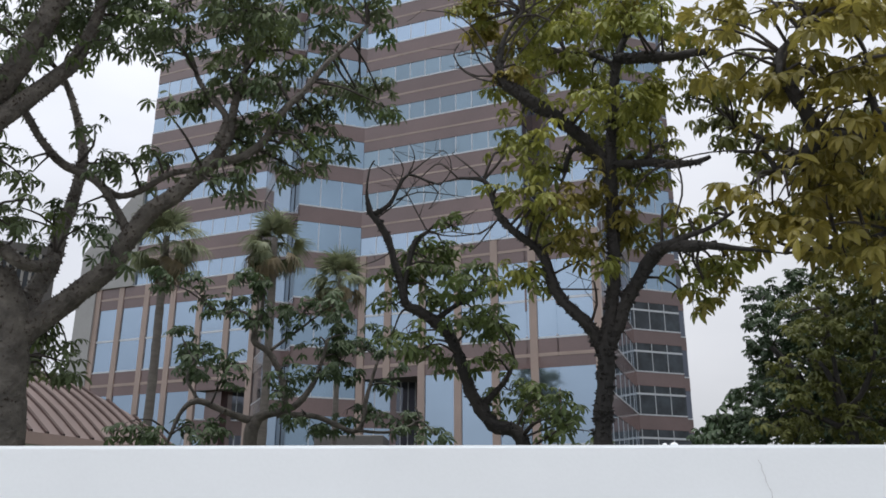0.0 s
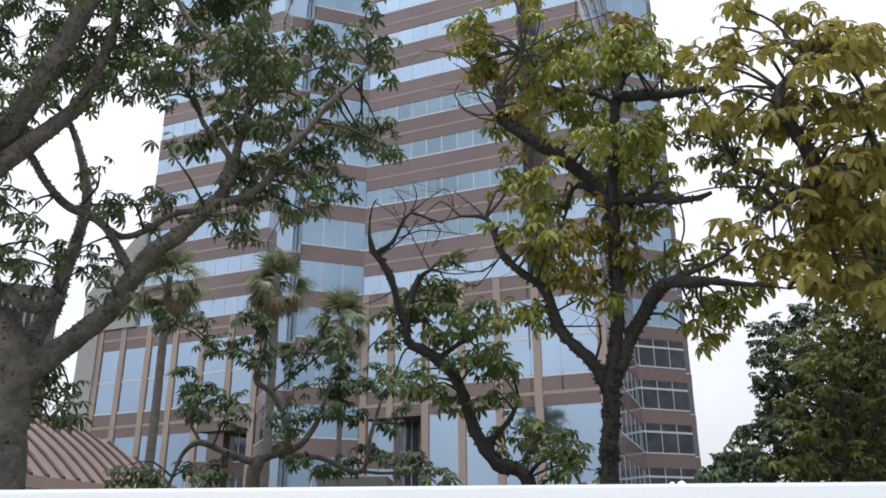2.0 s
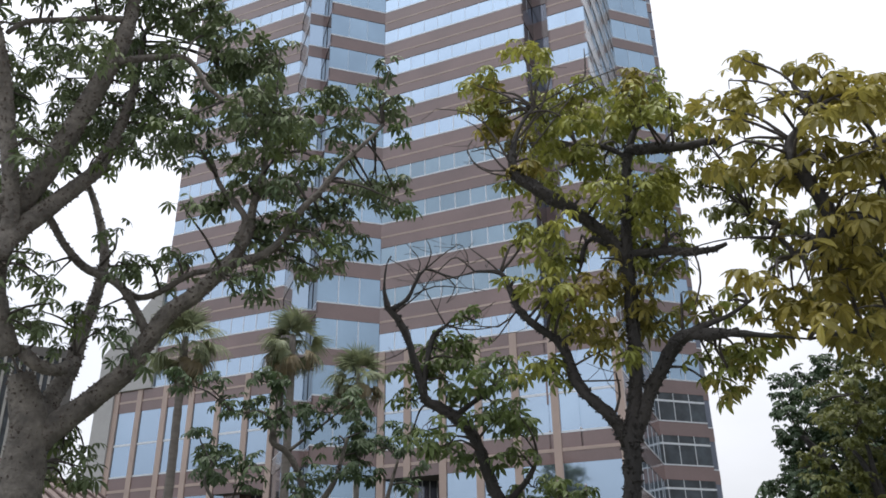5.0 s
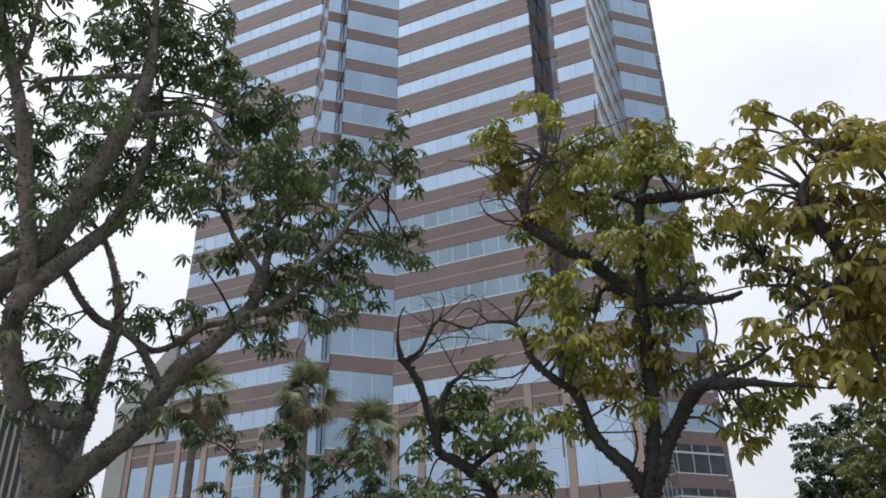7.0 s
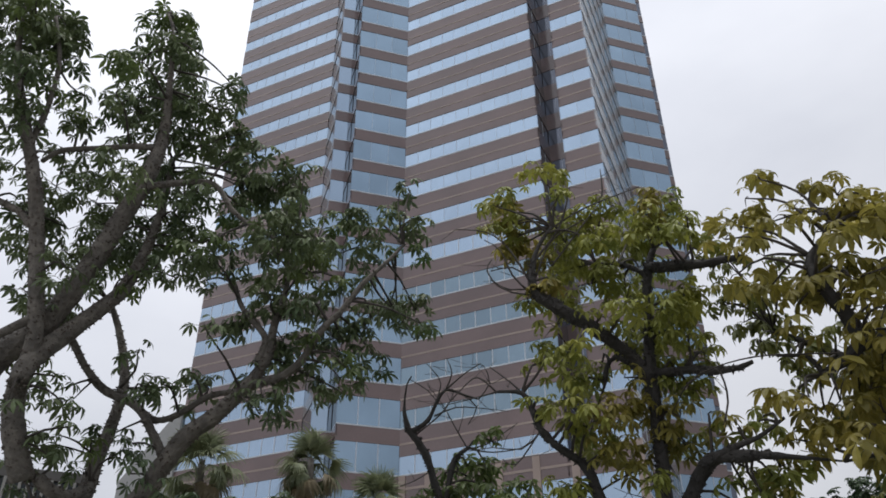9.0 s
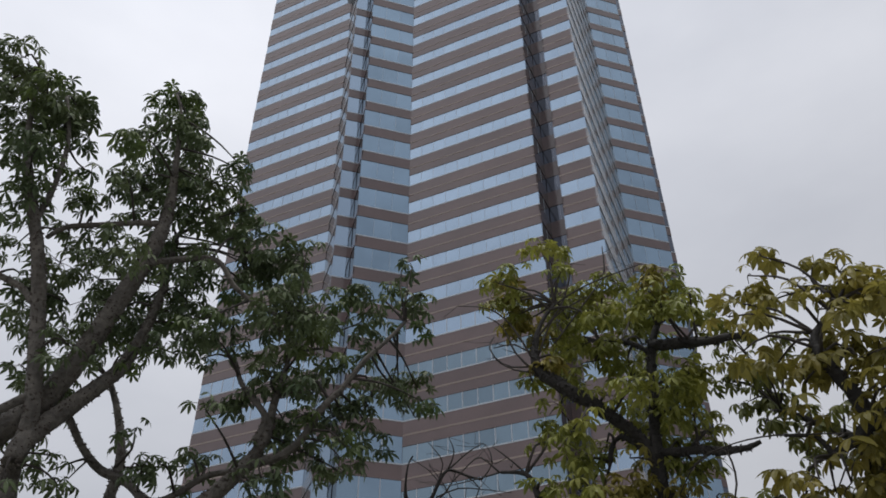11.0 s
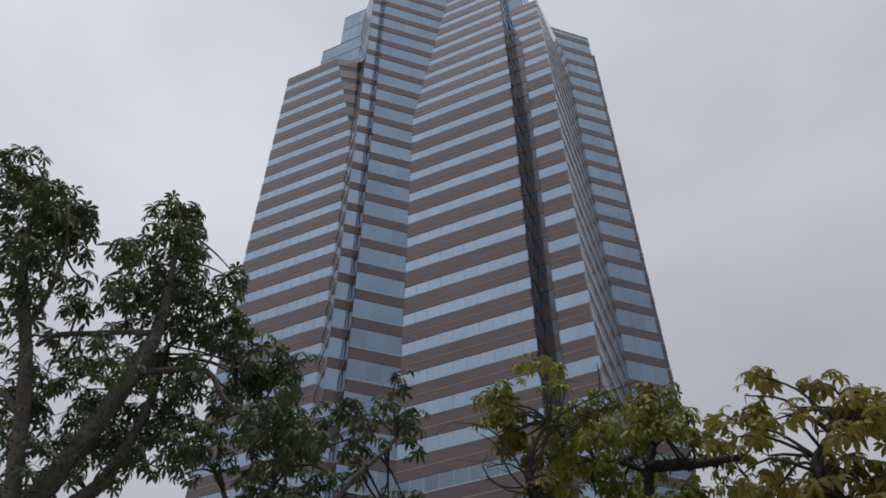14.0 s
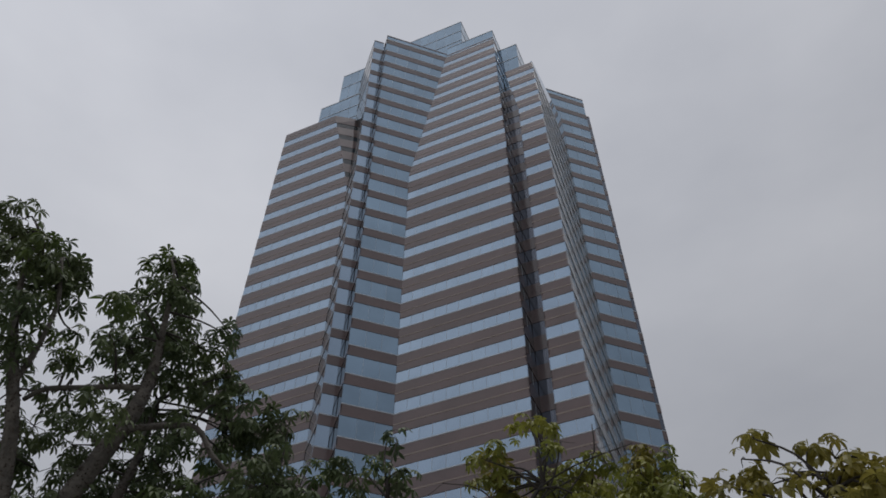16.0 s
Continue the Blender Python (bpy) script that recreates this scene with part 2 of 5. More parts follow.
TOP_HIGH, TOP_WING, TOP_CORNER, TOP_LONG = 135.8, 122.3, 118.4, 137.2
LOW = 22.3
banded_face(crease_at, long_r_at, IN_A, 1.64, LOW, TOP_LONG - 1.9, 1.5, True, clear=(-1, 0, 1, 2))
banded_face(corner_l_at, corner_r_at, IN_A, 1.7, LOW, TOP_CORNER, 1.5, True)
banded_face(fixed(WING_L), wing_r_at, IN_A, 1.68, LOW, TOP_WING, 1.5, True)
banded_face(fixed(BAY_L), crease_at, IN_B, 2.6, 6.0, TOP_HIGH, 1.9, False, DIMGLASS)
banded_face(fixed(NARROW_L), fixed(SLOT_L), IN_B, 2.7, 6.0, TOP_HIGH + 1.4, 2.6, False)
banded_face(fixed(EAST_L - DIR_B * 3.4), fixed(EAST_R), IN_B, 2.7, 21.0, TOP_HIGH, 1.8, False, DIMGLASS)
# lower east rows: dark reflections of buildings opposite are put into the glass colour
banded_face(fixed(EAST_L - DIR_B * 1.5), fixed(EAST_R), IN_B, 2.7, 2.0, 22.3, 1.8, False, DARK_SHADED_GLASS, cross=True)
# a thin return set back at the far corner, shade put into its glass
BACK_E = EAST_R + IN_B * 1.6
banded_face(fixed(BACK_E), fixed(bearing_hit(BACK_E, DIR_B, 16.62)), IN_B, 2.7, 6.0, TOP_HIGH - 2.6, 1.2, False, SHADEGLASS)
# dark slot beside the bay, and the flank that runs back to the wing
IN_SLOT = Vector((DIR_B.x, DIR_B.y))
# the slot's shade is put into its near-black panes
banded_face(fixed(SLOT_L), fixed(BAY_L), IN_SLOT, 3.0, 6.0, TOP_HIGH - 0.6, 8.0, False, DARK_SHADED_GLASS, sills=False)
side_dir = (NARROW_L - WING_R).normalized()
IN_FLANK = Vector((-side_dir.y, side_dir.x))
BACK_R = WING_R - side_dir * 5.0
SPLAY_BACK = bearing_hit(WING_R + IN_A * 2.6, DIR_A, -12.5)


def flank_back(z):
    k = min(1.0, max(0.0, z - 99.0) / 22.0)
    return lerp(BACK_R, SPLAY_BACK + (SPLAY_BACK - NARROW_L) * 0.15, k)


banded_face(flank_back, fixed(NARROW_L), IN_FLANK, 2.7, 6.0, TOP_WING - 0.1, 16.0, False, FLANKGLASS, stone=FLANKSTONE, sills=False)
# a raked panel closes the flank down to the splay's top edge
slab("flank_panel", lambda z: WING_R + side_dir * (3.7 - 0.72 * (z - 112.7)), fixed(NARROW_L), 112.7, TOP_WING, 0.03, 0.14, FLANKGLASS, IN_FLANK, "grey glass panel along the raked edge")
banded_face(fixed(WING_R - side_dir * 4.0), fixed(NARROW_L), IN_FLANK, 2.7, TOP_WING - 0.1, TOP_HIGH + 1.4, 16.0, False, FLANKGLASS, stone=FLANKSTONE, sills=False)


def reveal(z):
    """Where the splayed end of the wing meets the flank: it runs back towards the top."""
    k = min(1.0, max(0.0, z - 99.0) / 22.0)
    return lerp(WING_R, SPLAY_BACK, k)


splay = (reveal(121.0) - wing_r_at(121.0)).normalized()
# panes darker than the wing's: the splay's shadow is in their colour
banded_face(wing_r_at, reveal, Vector((-splay.y, splay.x)), 1.5, 98.0, TOP_WING, 16.0, False, DARK_SHADED_GLASS, sills=False)
# recess between the long face and the corner pier


def recess_l(z):
    return long_r_at(z) + IN_A * 3.2


def recess_r(z):
    return corner_l_at(z) + IN_A * 3.2


# the recess's shade is put into the grey of these panes
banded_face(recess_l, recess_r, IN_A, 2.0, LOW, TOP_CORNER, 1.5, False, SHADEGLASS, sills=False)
banded_face(recess_l, recess_r, IN_A, 2.4, 2.0, LOW, 1.5, False)
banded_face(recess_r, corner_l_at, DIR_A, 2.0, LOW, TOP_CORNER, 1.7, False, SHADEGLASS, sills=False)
banded_face(recess_r, corner_l_at, DIR_A, 2.4, 2.0, LOW, 1.7, False)
# below the pier's top this return's shade is in the glass colour
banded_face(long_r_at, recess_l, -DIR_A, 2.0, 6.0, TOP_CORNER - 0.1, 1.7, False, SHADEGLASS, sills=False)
banded_face(long_r_at, recess_l, -DIR_A, 3.3, TOP_CORNER - 0.2, TOP_LONG - 1.9, 1.7, False, sills=False)
# the long flank of the corner pier
flank_dir = (EAST_L - CORNER_R).normalized()
IN_PIER = Vector((-flank_dir.y, flank_dir.x))
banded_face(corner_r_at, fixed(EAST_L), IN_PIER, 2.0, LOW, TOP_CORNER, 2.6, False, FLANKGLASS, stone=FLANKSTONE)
banded_face(corner_r_at, fixed(EAST_L), IN_PIER, 2.4, 6.0, LOW, 2.6, False)

# the flank's pale glass rises from the pier's top to the rear block
peak, foot = corner_r_at(TOP_CORNER), EAST_L
vs = [(w.x, w.y, z) for off in (-0.02, 0.3) for w, z in ((peak + IN_PIER * off, TOP_CORNER - 1.0), (foot + IN_PIER * off, TOP_CORNER - 1.0), (foot + IN_PIER * off, TOP_CORNER + 7.0), (peak + IN_PIER * off, TOP_CORNER + 0.1))]
mesh_of("flank_glass", vs, [(3, 2, 1, 0), (4, 5, 6, 7), (0, 1, 5, 4), (1, 2, 6, 5), (2, 3, 7, 6), (3, 0, 4, 7)], GLASS, tower, "pale raked glass over the flank")

# tall lower storeys of the long faces, with pale stone piers
WING_END = bearing_hit(WING_R, DIR_A, -23.4)
SLAB_END = bearing_hit(WING_R, DIR_A, -24.45)
low_bars, low_rest = Batch(), Batch()


def entrance(p, q, head):
    """A wedge cut out of the lobby between p and q: slanting glass, the flank that closes it and the soffit above."""
    deep = lerp(p, q, 0.9) + IN_A * 3.6
    slant = (deep - p).normalized()
    inward = Vector((-slant.y, slant.x))
    pl, dl, ql = fixed(p), fixed(deep), fixed(q)
    mid = fixed(lerp(p, deep, 0.5))
    for z0, z1 in ((9.4, head), (4.6, 8.1), (0.3, 4.2)):
        glaze(pl, mid, z0, z1, inward, 2, low_rest, low_bars, True, GLASS, None)
        # deeper half: the entrance's shade is put into darker panes
        glaze(mid, dl, z0, z1, inward, 5, low_rest, low_bars, True, SHADEGLASS, None)
        low_bars.slab(pl, dl, z0 - 0.05, z0 + 0.07, 0.02, 0.1, inward)
    slab("spandrel", pl, dl, 8.1, 9.4, 0.02, 0.4, GRANITE, inward)
    slab("spandrel", pl, dl, 4.2, 4.6, 0.02, 0.4, GRANITE, inward)
    slab("post", fixed(lerp(p, deep, 0.46)), fixed(lerp(p, deep, 0.54)), 0.0, head, 0.1, 0.2, GRANITE, inward)
    back = (q - deep).normalized()
    slab("reveal", dl, ql, 0.0, head, 0.0, 0.3, GRANITE, Vector((-back.y, back.x)))
    vs = [(v.x, v.y, z) for z in (head - 0.02, head + 0.2) for v in (p + IN_A * 0.01, q + IN_A * 0.01, deep + IN_A * 0.5)]
    mesh_of("soffit", vs, [(2, 1, 0), (3, 4, 5), (0, 1, 4, 3), (1, 2, 5, 4), (2, 0, 3, 5)], FIN, tower, "dark soffit over the cut-in entrance")


WING_BAYS = [i / 6 for i in range(7)]
LONG_RUN = (CORNER_R - CREASE).length
LONG_BAYS = [0.0] + [d / LONG_RUN for d in (2.69, 5.76, 8.83, 11.9, 14.98)] + [1.0]
for p, q, bays, gap, tall in ((CREASE, CORNER_R, LONG_BAYS, (0, 2), LOW), (WING_END, WING_R, WING_BAYS, (4, 6), LOW)):
    pl, ql = fixed(p), fixed(q)
    cut0, cut1 = bays[gap[0]], bays[gap[1]]
    ground = (between(pl, ql, cut1), ql) if gap[0] == 0 else (pl, between(pl, ql, cut0))
    for i in range(6):
        bl, br = between(pl, ql, bays[i]), between(pl, ql, bays[i + 1])
        glaze(bl, br, 14.1, 20.2, IN_A, 1, low_rest, low_bars, True, transom=17.1)
        if not gap[0] <= i < gap[1]:
            glaze(bl, br, 1.2, 11.9, IN_A, 1, low_rest, low_bars, True, transom=6.3)
    # an entrance cut in at a slant under a dark soffit
    entrance(lerp(p, q, cut0), lerp(p, q, cut1 - 0.012), 11.9)
    low_bars.slab(pl, ql, 14.08, 14.22, 0.02, 0.3, IN_A)
    low_bars.slab(*ground, 1.18, 1.32, 0.02, 0.3, IN_A)
    slab("spandrel", pl, ql, 11.9, 14.1, 0.0, 0.5, GRANITE, IN_A)
    slab("spandrel", pl, ql, 20.2, LOW, 0.0, 0.5, GRANITE, IN_A)
    slab("plinth", *ground, 0.0, 1.2, 0.0, 0.5, GRANITE, IN_A)
    slab("stone_band", pl, ql, 12.75, 13.0, 0.03, 0.2, STRIPE, IN_A)
    slab("stone_band", pl, ql, 21.1, 21.3, 0.03, 0.2, STRIPE, IN_A)
    w = 0.3 / (q - p).length
    for i, k in enumerate(bays):
        k = min(max(k, w), 1 - w)
        base = 11.9 if gap[0] < i < gap[1] else 0.0
        slab("pier", between(pl, ql, k - w), between(pl, ql, k + w), base, tall, 0.09, 0.4, STRIPE, IN_A)
mesh_of("glazing_grid", low_bars.v, low_bars.f, MULLION, tower, "slim pale aluminium glazing bars", kind="stuff")
# grey end slab of the low wing with its raked top
vs = []
for d, (a, b) in ((-0.25, (SLAB_END, WING_END)), (7.0, (SLAB_END, WING_END))):
    for v, z in ((a, 0.0), (b, 0.0), (WING_L if d < 0 else WING_L, 20.2), (WING_L, 33.0), (a, 26.2)):
        w = v + IN_A * d
        vs.append((w.x, w.y, z))
vs[2] = (*(WING_END + IN_A * -0.25), 22.3)
vs[7] = (*(WING_END + IN_A * 7.0), 22.3)
vs[3:4] = [(*(WING_L + IN_A * -0.25), 22.3), (*(WING_L + IN_A * -0.25), 33.0)]
vs[9:10] = [(*(WING_L + IN_A * 7.0), 22.3), (*(WING_L + IN_A * 7.0), 33.0)]
fs = [(0, 1, 2, 3, 4, 5), (11, 10, 9, 8, 7, 6)] + [(i, i + 6, (i + 1) % 6 + 6, (i + 1) % 6) for i in range(6)]
mesh_of("end_slab", vs, fs, CONCRETE, tower, "grey concrete end slab with a raked top")

# inner mass that backs the faces, and the roofs
def mass(name, pts, z0, z1, mat):
    bm = bmesh.new()
    lo = [bm.verts.new((p.x, p.y, z0)) for p in pts]
    hi = [bm.verts.new((p.x, p.y, z1)) for p in pts]
    bm.faces.new(lo[::-1])
    bm.faces.new(hi)
    for i in range(len(pts)):
        j = (i + 1) % len(pts)
        bm.faces.new((lo[i], lo[j], hi[j], hi[i]))
    bmesh.ops.recalc_face_normals(bm, faces=bm.faces)
    return part(name, bm, mat, tower)


far_r, far_l = Vector((17.0, 104.0)), Vector((-20.0, 104.0))
wing_in = WING_R - DIR_A * 3.6
mass("core", [WING_L + IN_A * 0.7 + DIR_A * 0.6, wing_in + IN_A * 0.7, wing_in + IN_A * 8, far_l, WING_L + IN_A * 15 + DIR_A * 3], 0, TOP_WING - 0.3, GRANITE)
mass("core", [NARROW_L + IN_B * 0.8 + DIR_B * 0.8, SLOT_L + IN_B * 0.8 + DIR_B * 0.5, BAY_L + IN_B * 3.8 + DIR_B * 0.8, CREASE + IN_A * 4.6 + DIR_A * 3, Vector((6, 84)), Vector((-12, 90))], 0, TOP_HIGH - 0.3, GRANITE)
mass("core", [CREASE + IN_A * 4.6 + DIR_A, LONG_R + IN_A * 5.0 - DIR_A * 2.4, LONG_R + IN_A * 14 - DIR_A * 3, Vector((-4, 84))], 0, TOP_LONG - 2.0, GRANITE)
mass("core", [CORNER_L + IN_A * 5.6 + DIR_A * 0.6, CORNER_R + IN_A * 4.0 - DIR_A * 1.6, EAST_L + IN_A * 2 - DIR_A, LONG_R + IN_A * 19 + DIR_A * 2], 0, TOP_CORNER - 0.3, GRANITE)
mass("core", [EAST_L + IN_B * 1.2 + DIR_B * 1.2, EAST_R + IN_B * 0.8 - DIR_B * 0.1, EAST_R + IN_B * 14, far_r, Vector((4, 96))], 0, TOP_HIGH - 0.3, GRANITE)


def glass_block(p, q, depth, z0, z1, rows, label):
    """A stepped-back glazed box on the roof: panes on its front and right side with slim rails."""
    bars, rest = Batch(), Batch()
    back = q + IN_A * depth
    for a, b, inward in ((p, q, IN_A), (q, back, -DIR_A)):
        pl, ql = fixed(a), fixed(b)
        for r in range(rows):
            y0, y1 = lerp(z0, z1, r / rows), lerp(z0, z1, (r + 1) / rows)
            glaze(pl, ql, y0, y1, inward, max(1, round((b - a).length / 1.8)), rest, bars, True, DIMGLASS)
            bars.slab(pl, ql, y1 - 0.14, y1, 0.0, 0.3, inward)
    mesh_of("glazing_grid", bars.v, bars.f, MULLION, tower, label)
    mass("roof_block", [p + IN_A * 0.4 + DIR_A * 0.2, q + IN_A * 0.4 - DIR_A * 0.4, back - DIR_A * 0.4, p + IN_A * depth], z0, z1 - 0.05, CONCRETE)


# parapet glass over the long face, then the stepped roof boxes
pl = crease_at(TOP_LONG - 1)
glass_block(pl, long_r_at(TOP_LONG - 1), 5.0, TOP_LONG - 1.9, TOP_LONG + 0.9, 1, "pale rails of the roof parapet glazing")
pent = CREASE + IN_A * 6.2
glass_block(bearing_hit(pent, DIR_A, -9.0), bearing_hit(pent, DIR_A, 0.66), 8.0, 133.0, 152.2, 5, "pale rails of the rooftop glass box")
side = CREASE + IN_A * 6.0
glass_block(bearing_hit(side, DIR_A, 3.0), bearing_hit(side, DIR_A, 8.77), 6.0, 116.0, 134.0, 4, "pale rails of the stepped glass box")
step = WING_L + IN_A * 2.0
glass_block(bearing_hit(step, DIR_A, -17.87), bearing_hit(step, DIR_A, -13.2), 8.0, 120.0, 131.0, 3, "pale rails of the stepped glass box")
step = WING_L + IN_A * 3.2
glass_block(bearing_hit(step, DIR_A, -15.87), bearing_hit(step, DIR_A, -12.9), 8.0, 120.0, 143.0, 5, "pale rails of the stepped glass box")


def straight_wall(name, x0, x1, y, z, thick, mat, label):
    bm = bmesh.new()
    box_into(bm, x0, y, 0, x1, y + thick, z)
    for vert in bm.verts:
        if vert.co.z > 0.5:
            vert.co.z += 0.004 * (vert.co.x - 1.5)     # the coping falls a little to one side
    bmesh.ops.bevel(bm, geom=[e for e in bm.edges], offset=0.012, segments=2, affect="EDGES")
    return tagged(part(name, bm, mat), label, "wall", kind="structure")


straight_wall("wall_front", -9.0, 9.0, 3.6, EYE + 0.285, 0.2, PLASTER, "smooth white plastered garden wall with a hairline crack")


# ---- trees ----
def leaf_material(name, base, second, through=0.3):
    m = material(name, base, 0.48, spread=0.25, scale=1.3, fine=25, bump=0.0, spec=0.32, second=second, per_object=0.34)
    n, l = m.node_tree.nodes, m.node_tree.links
    b, out = n["Principled BSDF"], n["Material Output"]
    tr = n.new("ShaderNodeBsdfTranslucent")
    mix = n.new("ShaderNodeMixShader")
    mix.inputs[0].default_value = through
    l.new(b.inputs["Base Color"].links[0].from_socket, tr.inputs["Color"])
    l.new(b.outputs[0], mix.inputs[1])
    l.new(tr.outputs[0], mix.inputs[2])
    l.new(mix.outputs[0], out.inputs["Surface"])
    return m


BARK = material("grey_thorny_bark", (0.145, 0.13, 0.112), 0.9, spread=0.5, scale=9, fine=30, bump=1.0, second=(0.055, 0.049, 0.042))
DARK_BARK = material("dark_bark", (0.038, 0.034, 0.031), 0.9, spread=0.3, scale=3, fine=30, bump=0.8, second=(0.017, 0.016, 0.015))
THORN = material("dark_thorn", (0.07, 0.055, 0.045), 0.8, spread=0.3, bump=0.0)
TWIG = material("twig_bark", (0.04, 0.033, 0.028), 0.9, spread=0.2, bump=0.2)
LEAF_GREEN = leaf_material("green_leaf", (0.145, 0.18, 0.078), (0.066, 0.102, 0.049), 0.22)
LEAF_YELLOW = leaf_material("yellow_green_leaf", (0.3, 0.29, 0.057), (0.15, 0.19, 0.045), 0.34)
LEAF_AMBER = leaf_material("amber_green_leaf", (0.31, 0.255, 0.056), (0.17, 0.17, 0.042), 0.38)
LEAF_LIME = leaf_material("lime_green_leaf", (0.13, 0.165, 0.05), (0.055, 0.092, 0.032), 0.32)
LEAF_GOLD = leaf_material("golden_leaf", (0.25, 0.2, 0.038), (0.125, 0.122, 0.028), 0.32)
LEAF_OLIVE = leaf_material("olive_green_leaf", (0.15, 0.155, 0.038), (0.066, 0.085, 0.025), 0.32)
LEAF_DARK = leaf_material("dark_green_leaf", (0.09, 0.128, 0.058), (0.038, 0.066, 0.032), 0.3)
LEAF_SHADE = leaf_material("shaded_green_leaf", (0.062, 0.095, 0.045), (0.026, 0.05, 0.024), 0.25)


def smooth_line(pts, step):
    """Points with radii on a curve through the given ones, about step apart."""
    p = [np.array(q, float) for q in pts]
    p = [2 * p[0] - p[1]] + p + [2 * p[-1] - p[-2]]
    out = []
    for i in range(1, len(p) - 2):
        a, b, c, d = p[i - 1:i + 3]
        n = max(2, int(np.linalg.norm((c - b)[:3]) / step))
        for k in range(n):
            t = k / n
            out.append(0.5 * (2 * b + (c - a) * t + (2 * a - 5 * b + 4 * c - d) * t * t + (3 * b - a - 3 * c + d) * t ** 3))
    out.append(p[-2])
    return out


def tube(line, sides, rough, seed, v, f):
    """Adds a tapering uneven tube along the line to the lists v and f."""
    start, prev = len(v), Vector((0.3, 0.2, 1)).normalized()
    for i, q in enumerate(line):
        c = Vector(q[:3])
        a, b = Vector(line[max(0, i - 1)][:3]), Vector(line[min(len(line) - 1, i + 1)][:3])
        d = (b - a).normalized() if (b - a).length > 1e-6 else Vector((0, 0, 1))
        side = d.cross(prev)
        side = side.normalized() if side.length > 1e-3 else d.orthogonal().normalized()
        up = side.cross(d)
        prev = up
        for k in range(sides):
            ang = 2 * math.pi * k / sides
            r = max(0.002, q[3]) * (1 + rough * noise.noise(Vector((c.x * 11 + seed, c.y * 11 + k * 0.9, c.z * 11))))
            w = c + (side * math.cos(ang) + up * math.sin(ang)) * r
            v.append((w.x, w.y, w.z))
        if i:
            o = start + (i - 1) * sides
            for k in range(sides):
                k2 = (k + 1) % sides
                f.append((o + k, o + k2, o + sides + k2, o + sides + k))
    f.append(tuple(range(start + sides - 1, start - 1, -1)))
    f.append(tuple(range(len(v) - sides, len(v))))


def palmate(leaflets, length, width, droop, rnd):
    """Vertices and faces of one hand-shaped leaf on a short stalk, its centre at the origin; each leaflet is folded along its midrib."""
    v, f = [], []
    for i in range(leaflets):
        ang = (i - (leaflets - 1) / 2) * (5.0 / leaflets) + rnd.uniform(-0.14, 0.14)
        ln = length * (1.0 - 0.3 * abs(i - (leaflets - 1) / 2) / (leaflets / 2)) * rnd.uniform(0.88, 1.12)
        dx, dy = math.cos(ang), math.sin(ang)
        dr = droop * rnd.uniform(0.55, 1.45)
        fold = rnd.uniform(0.1, 0.3) * width
        o = len(v)
        for k, w in ((0.03, 0.1), (0.34, 0.74), (0.64, 1.0), (0.86, 0.6)):
            z = -ln * (dr * k * k + 0.04 * k)
            reach = ln * k * (1 - 0.28 * dr * k)
            for s in (-1, 0, 1):
                v.append((dx * reach - dy * s * w * width / 2, dy * reach + dx * s * w * width / 2, z + abs(s) * w * fold))
        tip = ln * (1 - 0.28 * dr)
        v.append((dx * tip, dy * tip, -ln * (dr + 0.04)))
        f += [(o + j + c, o + j + c + 1, o + j + c + 4, o + j + c + 3) for j in (0, 3, 6) for c in (0, 1)]
        f += [(o + 9, o + 10, o + 12), (o + 10, o + 11, o + 12)]
    n = len(v)
    v += [(-length * 0.6, 0.003, -length * 0.1), (-length * 0.6, -0.003, -length * 0.1), (0.002, -0.002, 0), (0.002, 0.002, 0)]
    f.append((n, n + 1, n + 2, n + 3))
    return np.array(v), f


